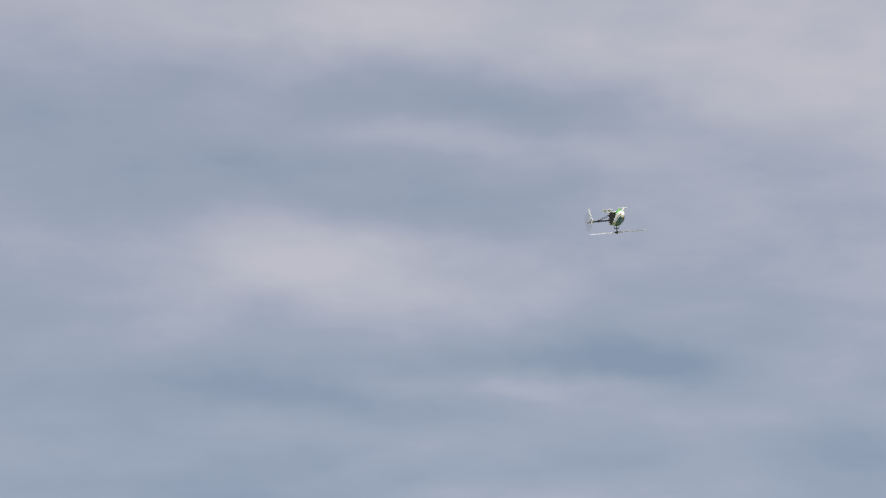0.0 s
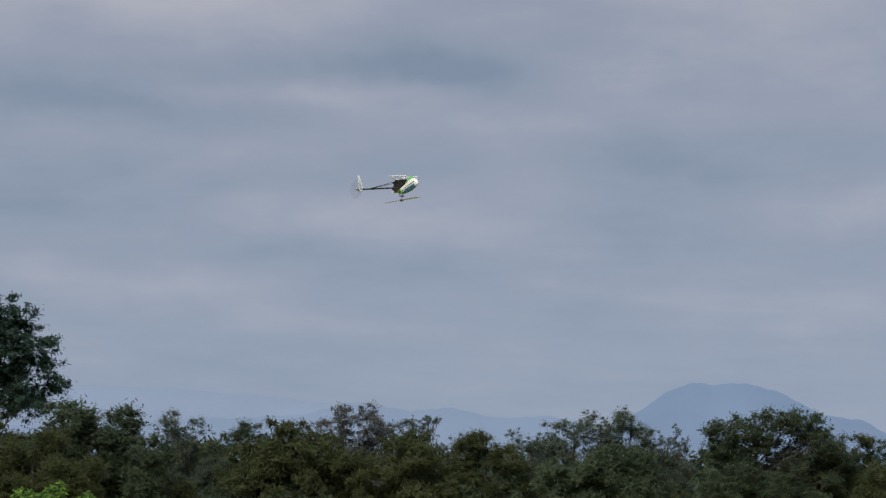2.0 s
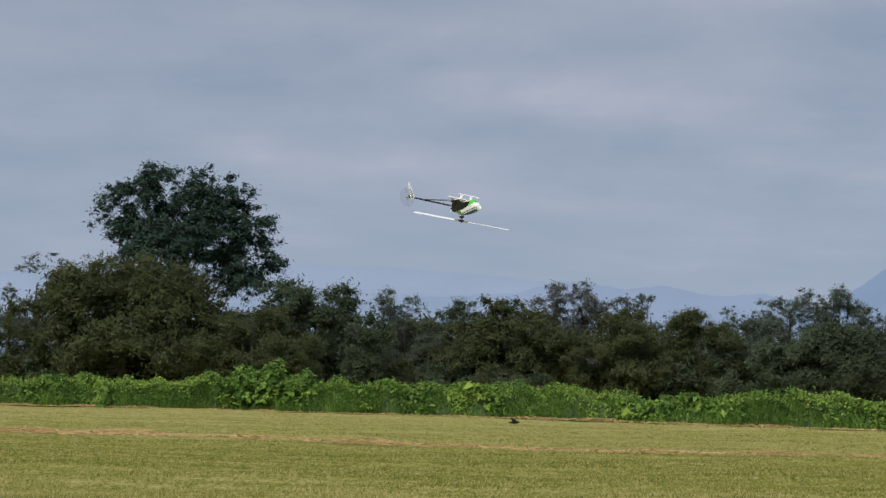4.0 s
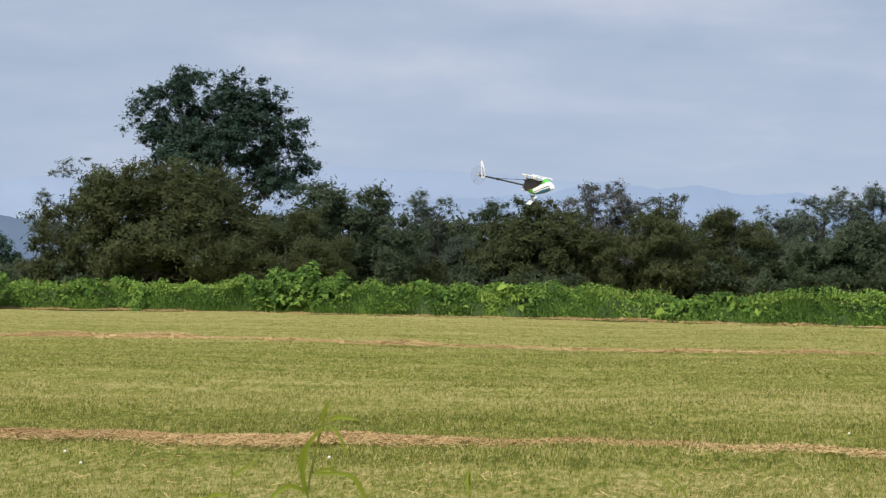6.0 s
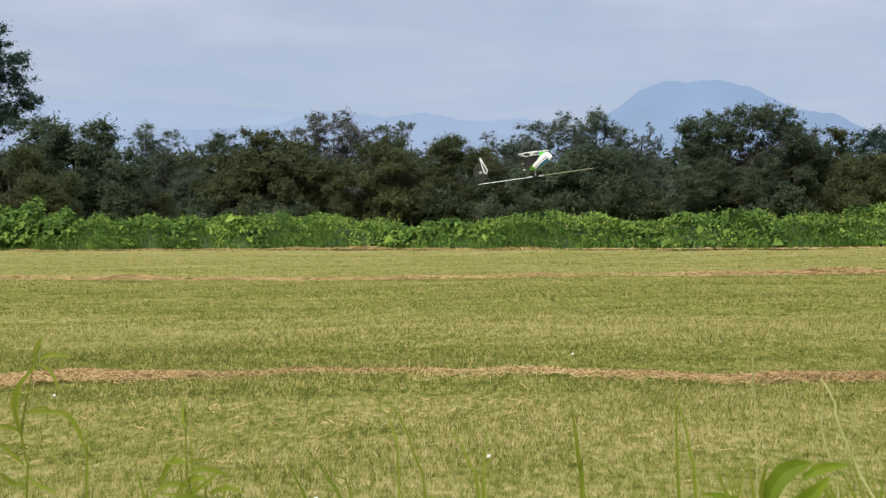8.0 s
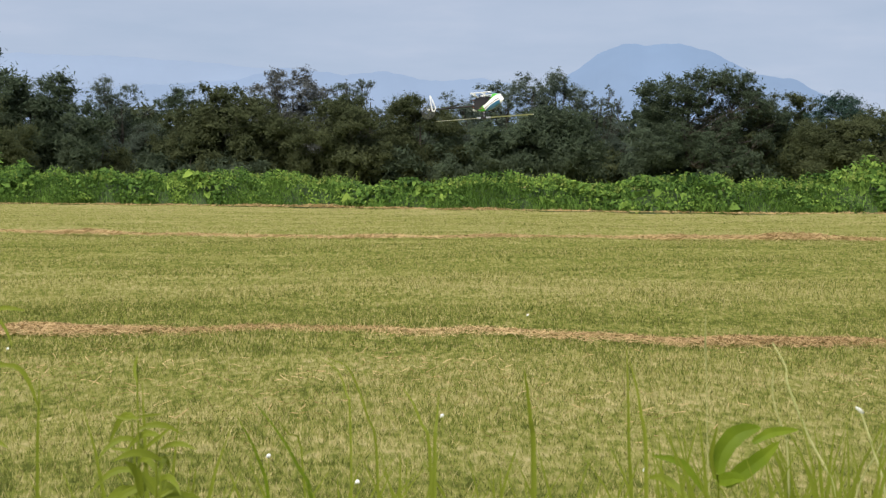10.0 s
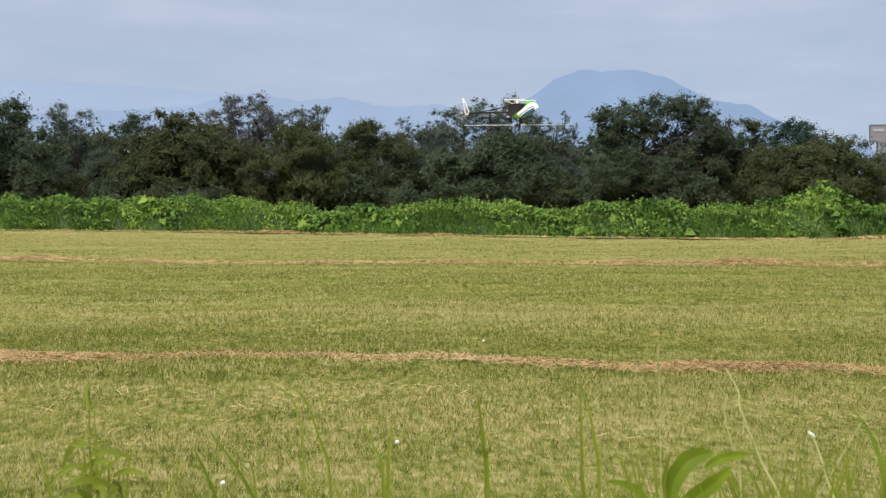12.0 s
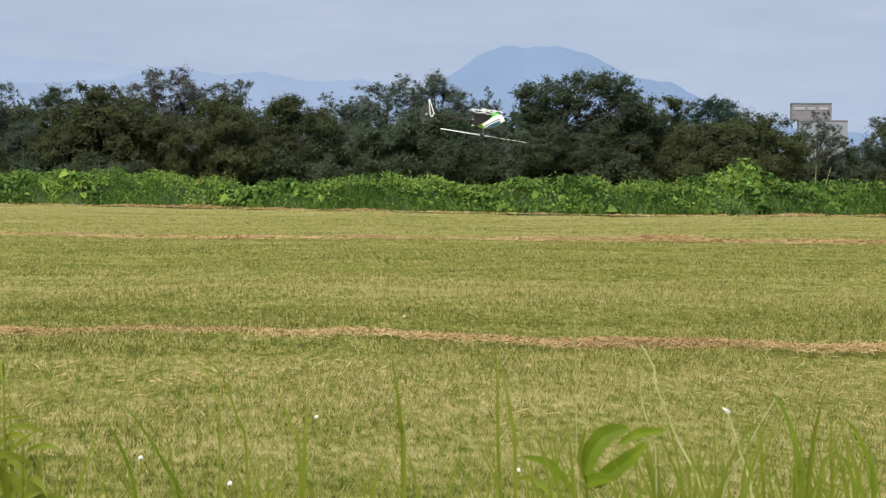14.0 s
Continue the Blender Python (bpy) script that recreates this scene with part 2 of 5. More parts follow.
RUSSET = leaf_paint("thin_russet_foliage", [(0.113, 0.120, 0.108), (0.153, 0.161, 0.150), (0.193, 0.200, 0.188)], 0.9, 0.5, 0.5, 0.0)
WHITE_PAINT = noise_paint("white_plastic", [(0.72, 0.72, 0.71), (0.82, 0.82, 0.81)], 12, rough=0.3)
CARBON = noise_paint("carbon_frame", [(0.008, 0.007, 0.008), (0.022, 0.018, 0.018)], 40, rough=0.6)
BROWN_GEAR = noise_paint("anodised_gear", [(0.12, 0.045, 0.02), (0.28, 0.12, 0.06)], 60, rough=0.4, metal=0.4)
STEEL = noise_paint("bright_metal", [(0.5, 0.5, 0.5), (0.7, 0.7, 0.7)], 30, rough=0.3, metal=0.7)
BLADE = noise_paint("white_rotor_blade", [(0.68, 0.68, 0.65), (0.8, 0.8, 0.77)], 8, rough=0.4)
PETAL = noise_paint("white_flower", [(0.7, 0.7, 0.66), (0.82, 0.82, 0.78)], 200)
PLUMAGE = noise_paint("dark_plumage", [(0.012, 0.012, 0.014), (0.03, 0.028, 0.03)], 80)
# far building: blue-grey haze mixed into the colours, panes paled with it
CONCRETE = noise_paint("pale_render_hazed", [(0.185, 0.21, 0.245), (0.215, 0.237, 0.267)], 0.3)
TOWER = noise_paint("grey_brown_cladding_hazed", [(0.15, 0.145, 0.17), (0.18, 0.17, 0.195)], 0.3)
SIGN = noise_paint("pale_sign_band", [(0.25, 0.26, 0.29), (0.29, 0.3, 0.32)], 0.3)
PANE = noise_paint("window_pane_hazed", [(0.09, 0.11, 0.15), (0.14, 0.16, 0.2)], 0.5, rough=0.2)
# each range's aerial haze is its colour, given off as emission
MOUNTAIN = haze_glow_paint("mountain_haze_glow", (0.200, 0.284, 0.430), 0.95)
RIDGE = haze_glow_paint("ridge_haze_glow", (0.246, 0.324, 0.466), 0.95)
FAINT = haze_glow_paint("range_haze_glow", (0.278, 0.350, 0.483), 0.97)
HILL = haze_glow_paint("hill_haze_glow", (0.10, 0.145, 0.22), 0.95)


def canopy_paint():
    m, nt, b = material("canopy_paint", 0.25)
    ln = nt.links.new
    tc = nt.nodes.new("ShaderNodeTexCoord")
    sep = nt.nodes.new("ShaderNodeSeparateXYZ")
    ln(tc.outputs["Object"], sep.inputs[0])
    n = nt.nodes.new("ShaderNodeTexNoise")
    n.inputs["Scale"].default_value = 9
    ln(tc.outputs["Object"], n.inputs["Vector"])

    def mth(op, a, b_=0.0, c=0.0):
        nd = nt.nodes.new("ShaderNodeMath")
        nd.operation = op
        for i, v in enumerate((a, b_, c)):
            if isinstance(v, (int, float)):
                nd.inputs[i].default_value = v
            else:
                ln(v, nd.inputs[i])
        return nd.outputs[0]
    # a white sweep from the mast's foot to the nose, green behind it and blue below
    s = mth("MULTIPLY_ADD", sep.outputs[0], 0.48, mth("MULTIPLY", sep.outputs[2], 0.88))
    s = mth("MULTIPLY_ADD", n.outputs["Fac"], 0.02, s)
    r = nt.nodes.new("ShaderNodeValToRGB")
    r.color_ramp.interpolation = "CONSTANT"
    els = r.color_ramp.elements
    cols = [(0.0, (0.8, 0.8, 0.78)), (0.30, (0.10, 0.48, 0.05)), (0.46, (0.8, 0.8, 0.78)), (0.60, (0.03, 0.04, 0.05)), (0.625, (0.8, 0.8, 0.78)), (0.66, (0.04, 0.16, 0.3))]
    for i, (p, col) in enumerate(cols):
        e = els[0] if i == 0 else els[-1] if i == len(cols) - 1 else els.new(p)
        e.position, e.color = p, (*col, 1)
    ln(mth("MULTIPLY_ADD", s, 2.6, 0.40), r.inputs[0])
    # green again at the mast's foot, white on the nose
    g = nt.nodes.new("ShaderNodeMix")
    g.data_type = "RGBA"
    g.inputs[7].default_value = (0.10, 0.48, 0.05, 1)
    t = mth("MULTIPLY_ADD", sep.outputs[2], -0.6, sep.outputs[0])
    ln(mth("LESS_THAN", t, 0.0), g.inputs[0]), ln(r.outputs[0], g.inputs[6])
    nose = nt.nodes.new("ShaderNodeMix")
    nose.data_type = "RGBA"
    nose.inputs[7].default_value = (0.8, 0.8, 0.78, 1)
    ln(mth("GREATER_THAN", sep.outputs[0], 0.285), nose.inputs[0]), ln(g.outputs[2], nose.inputs[6])
    ln(nose.outputs[2], b.inputs["Base Color"])
    b.inputs["Coat Weight"].default_value = 0.4
    return m


CANOPY = canopy_paint()


def blur_paint():
    m, nt, b = material("spinning_blades", 0.6)
    b.inputs["Base Color"].default_value = (0.16, 0.16, 0.16, 1)
    b.inputs["Alpha"].default_value = 0.09
    return m


SPIN = blur_paint()


# ---------------------------------------------------------------- builders
def part(name, bm, mat, parent=None, label=""):
    me = bpy.data.meshes.new(name)
    bm.to_mesh(me)
    bm.free()
    me.materials.append(mat)
    ob = new(name, me)
    if parent:
        ob.parent = parent
    return tagged(ob, label)


def mesh_of(name, verts, faces, mat, parent=None, smooth=False):
    """A mesh from generated arrays: verts (n, 3), faces (m, k)."""
    me = bpy.data.meshes.new(name)
    verts, faces = np.asarray(verts, np.float32), np.asarray(faces, np.int32)
    me.vertices.add(len(verts))
    me.vertices.foreach_set("co", verts.ravel())
    k = faces.shape[1]
    me.loops.add(faces.size)
    me.loops.foreach_set("vertex_index", faces.ravel())
    me.polygons.add(len(faces))
    me.polygons.foreach_set("loop_start", np.arange(0, faces.size, k, dtype=np.int32))
    if smooth:
        me.polygons.foreach_set("use_smooth", np.ones(len(faces), bool))
    me.update(calc_edges=True)
    me.materials.append(mat)
    ob = new(name, me)
    if parent:
        ob.parent = parent
    return ob


def smooth(ob):
    ob.data.polygons.foreach_set("use_smooth", np.ones(len(ob.data.polygons), bool))
    return ob


def box(bm, cx, cy, cz, sx, sy, sz, bevel=0.0, m=None):
    r = bmesh.ops.create_cube(bm, size=1.0, matrix=(m or Matrix()) @ Matrix.Translation((cx, cy, cz)) @ Matrix.Diagonal((sx, sy, sz, 1)))
    if bevel:
        bmesh.ops.bevel(bm, geom=list({e for v in r["verts"] for e in v.link_edges}), offset=bevel, segments=2, affect="EDGES")
    return r["verts"]


def tube(bm, pts, radii, sides=8):
    """A tapered tube through points."""
    pts = [Vector(p) for p in pts]
    if not isinstance(radii, (list, tuple)):
        radii = [radii] * len(pts)
    rings = []
    for i, p in enumerate(pts):
        d = (pts[min(i + 1, len(pts) - 1)] - pts[max(i - 1, 0)]).normalized()
        u = d.cross(Vector((0, 0, 1)) if abs(d.z) < 0.9 else Vector((1, 0, 0))).normalized()
        w = d.cross(u)
        rings.append([bm.verts.new(p + float(radii[i]) * (math.cos(a) * u + math.sin(a) * w)) for a in (2 * math.pi * k / sides for k in range(sides))])
    for a, b in zip(rings, rings[1:]):
        for k in range(sides):
            bm.faces.new((a[k], a[(k + 1) % sides], b[(k + 1) % sides], b[k]))
    bm.faces.new(rings[0][::-1])
    bm.faces.new(rings[-1])


def disc(bm, m, r, depth, sides=16):
    bmesh.ops.create_cone(bm, cap_ends=True, segments=sides, radius1=r, radius2=r, depth=depth, matrix=m)


def polar(az, d, z=0.0):
    return (d * math.sin(radians(az)), d * math.cos(radians(az)), z)


def high(el, d):
    """Height that stands at an elevation seen from the camera's eye."""
    return 0.75 + d * math.tan(radians(el))


rng = np.random.default_rng(7)


# ---------------------------------------------------------------- ground and distance
def ground():
    ys = np.concatenate([np.linspace(-400, 0, 9)[:-1], np.linspace(0, 60, 121), np.geomspace(61, 4900, 40)])
    xs = np.concatenate([-np.geomspace(41, 4000, 26)[::-1], np.linspace(-40, 40, 101), np.geomspace(41, 4000, 26)])
    gx, gy = np.meshgrid(xs, ys)
    z = 0.018 * np.sin(gx * 0.9 + 0.5 * gy) * np.sin(gy * 0.55) + 0.012 * np.sin(gx * 2.3 - gy * 1.7)
    z[(gy > 60) | (gy < 1) | (abs(gx) > 40)] = 0
    n, w = gx.size, len(xs)
    idx = np.arange(n).reshape(gx.shape)
    f = np.stack([idx[:-1, :-1], idx[:-1, 1:], idx[1:, 1:], idx[1:, :-1]], -1).reshape(-1, 4)
    ob = mesh_of("ground", np.stack([gx, gy, z], -1).reshape(-1, 3), f, LAWN, smooth=True)
    tagged(ob, "mown yellow-green field with pale mowing swaths", "field", kind="structure")


def ridge(name, label, mat, d, tops, depth):
    """A mountain range: a crest line given as azimuth and elevation, falling to both sides, gullied."""
    az = np.linspace(tops[0][0], tops[-1][0], 220)
    el = np.interp(az, [p[0] for p in tops], [p[1] for p in tops])
    crest = 0.75 + d * np.tan(np.radians(el))
    k = np.arange(220)
    crest = crest + d * 0.0002 * (np.sin(k * 0.9) + np.sin(k * 0.37 + 1) + 0.7 * np.sin(k * 1.9))
    rows = []
    for s in np.linspace(-1, 1, 9):
        h = crest * (1 - abs(s)) ** 1.1 + (1 - abs(s)) * abs(s) * crest * 0.12 * np.sin(k * 0.5 + 3 * s)
        dd = d + depth * s
        rows.append(np.stack([dd * np.sin(np.radians(az)), dd * np.cos(np.radians(az)), h - 2], -1))
    v = np.array(rows)
    idx = np.arange(v.shape[0] * v.shape[1]).reshape(v.shape[:2])
    f = np.stack([idx[:-1, :-1], idx[:-1, 1:], idx[1:, 1:], idx[1:, :-1]], -1).reshape(-1, 4)
    tagged(mesh_of(name, v.reshape(-1, 3), f, mat, smooth=True), label, "mountain", kind="structure")


ground()
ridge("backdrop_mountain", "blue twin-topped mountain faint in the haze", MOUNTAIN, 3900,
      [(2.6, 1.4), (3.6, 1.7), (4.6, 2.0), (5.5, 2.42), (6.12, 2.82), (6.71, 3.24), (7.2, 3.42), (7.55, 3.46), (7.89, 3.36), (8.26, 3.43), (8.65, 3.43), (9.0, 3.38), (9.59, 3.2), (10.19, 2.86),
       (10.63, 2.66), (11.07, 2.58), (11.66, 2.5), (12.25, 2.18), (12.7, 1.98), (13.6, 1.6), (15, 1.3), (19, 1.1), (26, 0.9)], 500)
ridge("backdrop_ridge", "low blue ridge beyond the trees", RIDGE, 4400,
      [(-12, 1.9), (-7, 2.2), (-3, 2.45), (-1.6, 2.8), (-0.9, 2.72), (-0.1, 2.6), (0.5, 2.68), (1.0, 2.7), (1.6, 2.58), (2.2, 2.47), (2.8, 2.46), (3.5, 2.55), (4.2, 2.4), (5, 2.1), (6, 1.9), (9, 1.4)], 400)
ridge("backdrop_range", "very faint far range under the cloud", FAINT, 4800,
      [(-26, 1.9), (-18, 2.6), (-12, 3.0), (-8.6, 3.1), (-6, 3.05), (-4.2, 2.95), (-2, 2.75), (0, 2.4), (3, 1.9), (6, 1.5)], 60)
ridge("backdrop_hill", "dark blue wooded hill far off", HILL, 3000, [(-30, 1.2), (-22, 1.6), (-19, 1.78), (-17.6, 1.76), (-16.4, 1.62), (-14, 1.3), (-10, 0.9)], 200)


# ---------------------------------------------------------------- far building
def office_building():
    d, floor_h = 850.0, 3.25
    base = tagged(new("office_building"), "white multi-storey block with a grey-brown tower, behind trees", "building")
    cx = polar(15.55, d)
    base.matrix_world = pose(cx[0], cx[1], 0, 0, 0, -12)
    half = math.tan(radians(0.62)) * d
    top = high(1.47, d)
    bm = bmesh.new()
    box(bm, 0.6, 7, top / 2, 2 * half, 14, top, 0.15)
    wall = part("wall", bm, CONCRETE, base, "pale rendered wall")
    bm = bmesh.new()
    box(bm, 0.6, 7, top + 0.3, 2 * half + 0.4, 14.4, 0.6, 0.1)
    part("roof", bm, TOWER, base, "grey parapet")
    tw, tt = math.tan(radians(1.03)) * d, high(1.92, d)
    tx = (14.78 + 15.8) / 2 - 15.55
    tx = math.tan(radians(tx)) * d
    bm = bmesh.new()
    box(bm, tx, 6.5, (top + 0.6 + tt) / 2, tw, 11, tt - top - 0.6, 0.15)
    tower = part("tower", bm, TOWER, base, "grey-brown clad tower")
    for k in range(3):
        bm = bmesh.new()
        box(bm, tx - tw * 0.30 + k * tw * 0.30, 0.85, tt - 1.7, tw * (0.27, 0.2, 0.22)[k], 0.3, 1.1, 0.05)
        part("sign_band", bm, SIGN, tower)
    bm = bmesh.new()
    box(bm, tx, 6.5, tt + 0.25, tw + 0.3, 11.3, 0.5, 0.05)
    part("parapet", bm, PANE, tower, "dark parapet edge")
    bm = bmesh.new()
    box(bm, 0, 0, 0, 1.05, 0.25, 1.35, 0.04)
    pane_mesh = bpy.data.meshes.new("window")
    bm.to_mesh(pane_mesh)
    bm.free()
    pane_mesh.materials.append(PANE)
    for r in range(6):
        for c in range(6):
            w = new("window", pane_mesh)
            w.parent = base
            w.location = (-half + 2.0 + c * 2.95, 0.0, top - 2.2 - r * floor_h)


office_building()


# ---------------------------------------------------------------- trees
def tree(name, label, az, d, top_el, width_deg, leafmat, seed, low=0.12, dense=1.0, leaf=0.07, lobes=None, airy=0.0, lean=0.0, most=60000, sprays=12):
    """Trunk and limbs that fork into boughs; each bough carries sprays, each spray a loose cloud of small leaves."""
    g = np.random.default_rng(seed)
    H = high(top_el + 0.2, d)
    W = 2 * d * math.tan(radians(width_deg / 2))
    x0, y0, _ = polar(az, d)
    root = tagged(new(name), label, "tree", "trees beyond the field")
    root.matrix_world = pose(x0, y0, -0.05)
    if lobes is None:
        lobes = [(0.0, 0.62, 0.36, 0.34), (-0.26, 0.5, 0.24, 0.26), (0.27, 0.48, 0.25, 0.27), (0.02, 0.78, 0.28, 0.2), (-0.15, 0.3, 0.3, 0.2), (0.2, 0.28, 0.3, 0.2)]
    # boughs fill the lobes, thickest towards their outside
    n = int(40 * dense * (1 + 0.9 * airy))
    cs, rs = [], []
    for k in range(n):
        lx, lz, rx, rz = lobes[k % len(lobes)]
        v = g.normal(size=3)
        v *= (0.4 + 0.6 * g.random() ** 0.5) / np.linalg.norm(v)
        r = W * (0.075 + 0.075 * g.random()) * (1 - 0.25 * airy) / max(dense, 1.0) ** 0.4
        z = max(lz + v[2] * rz, low + 0.05 * g.random())
        z = low + (z - low) * (1.0 - 0.75 * r / H / (1 - low))
        cs.append((W * (lx + v[0] * rx * 0.9) + lean * z * H, 0.85 * W * (v[1] * rx), H * z))
        rs.append(r)
    cs, rs = np.array(cs), np.array(rs)
    # sprays round each bough, mostly on its upper and outer side
    bough = np.repeat(np.arange(n), sprays)
    v = g.normal(size=(len(bough), 3)) + np.array([0, 0, 0.35])
    v /= np.linalg.norm(v, axis=1)[:, None]
    sr = rs[bough] * (0.3 + 0.3 * g.random(len(bough))) * (1 - 0.3 * airy)
    sp = cs[bough] + v * (rs[bough] * (0.35 + 0.75 * g.random(len(bough))))[:, None] * np.array([1.1, 1.1, 0.85])
    cover = 1.15 - 0.5 * airy
    counts = (cover * math.pi * sr ** 2 / (0.42 * leaf ** 2)).astype(int) + 6
    if counts.sum() > most:
        leaf = leaf * math.sqrt(counts.sum() / most)
        counts = (counts * most / counts.sum()).astype(int)
    c, rr = np.repeat(sp, counts, 0), np.repeat(sr, counts)
    v = g.normal(size=c.shape)
    v /= np.linalg.norm(v, axis=1)[:, None]
    p = c + v * (np.minimum(np.abs(g.normal(0, 0.65, len(c))), 1.25) * rr)[:, None] * np.array([1.15, 1.15, 0.85])
    s = leaf * (0.6 + 0.7 * g.random(len(p)))[:, None]
    # leaves hang at every angle, more of them turned outwards to the light
    home = np.stack([0.5 * p[:, 0], 0.5 * p[:, 1], np.full(len(p), 0.4 * H)], -1)
    nr = p - home
    nr = 0.45 * nr / (np.linalg.norm(nr, axis=1)[:, None] + 1e-6) + np.array([0, 0, 0.25]) + g.normal(size=p.shape) * 0.38
    nr /= np.linalg.norm(nr, axis=1)[:, None]
    a = np.cross(nr, g.normal(size=p.shape))
    a /= np.linalg.norm(a, axis=1)[:, None]
    b = np.cross(nr, a)
    q = np.stack([p - a * s * 0.85 + b * s * 0.3, p - a * s * 0.75 - b * s * 0.3, p + a * s * 1.0], 1).reshape(-1, 3)
    q[:, 2] = np.clip(q[:, 2], 0.05, None)
    tagged(mesh_of("crown", q, np.arange(len(q)).reshape(-1, 3), leafmat, root), kind="stuff")
    # trunk, limbs and the twigs that bear the sprays
    bm = bmesh.new()
    fork = H * (0.16 + 0.1 * g.random())
    rad = 0.022 * H + 0.04
    tops = H * 0.72
    bend = W * 0.05 * g.normal()
    spine = [(0, 0, -0.1), (bend * 0.3, 0, fork * 0.6), (bend, 0.02 * W, fork), (bend * 1.4, 0, (fork + tops) / 2), (bend + lean * tops, 0, tops)]
    tube(bm, spine, [rad * 1.3, rad, rad * 0.8, rad * 0.45, rad * 0.1], 7)
    part("trunk", bm, BARK, root)
    for i in range(0, n, 2 if airy > 0.3 else 3):
        e = cs[i]
        h0 = max(fork * 0.6, fork * 0.8 + (min(e[2], tops) - fork * 0.8) * (0.15 + 0.6 * g.random()))
        k = (h0 - fork) / (tops - fork + 1e-6)
        st = Vector((bend * (1 + 0.4 * max(0, k)) + lean * h0, 0, h0))
        en = Vector(e)
        far = (en - st).length
        md = st.lerp(en, 0.5) + Vector((0, 0, -0.12 * far)) + Vector(g.normal(size=3) * 0.1 * far)
        r0 = rad * 0.22 * max(0.3, 1 - k)
        bm = bmesh.new()
        tube(bm, [st, st.lerp(md, 0.5) - Vector((0, 0, 0.03 * far)), md, en], [r0, r0 * 0.8, r0 * 0.6, r0 * 0.25], 5)
        if airy > 0.3:
            for j in range(i * sprays, (i + 1) * sprays):
                w = Vector(sp[j])
                tube(bm, [md.lerp(en, 0.4 + 0.6 * g.random()), w], [r0 * 0.25 + 0.008, 0.008], 3)
        part("limb", bm, BARK, root)
    return root


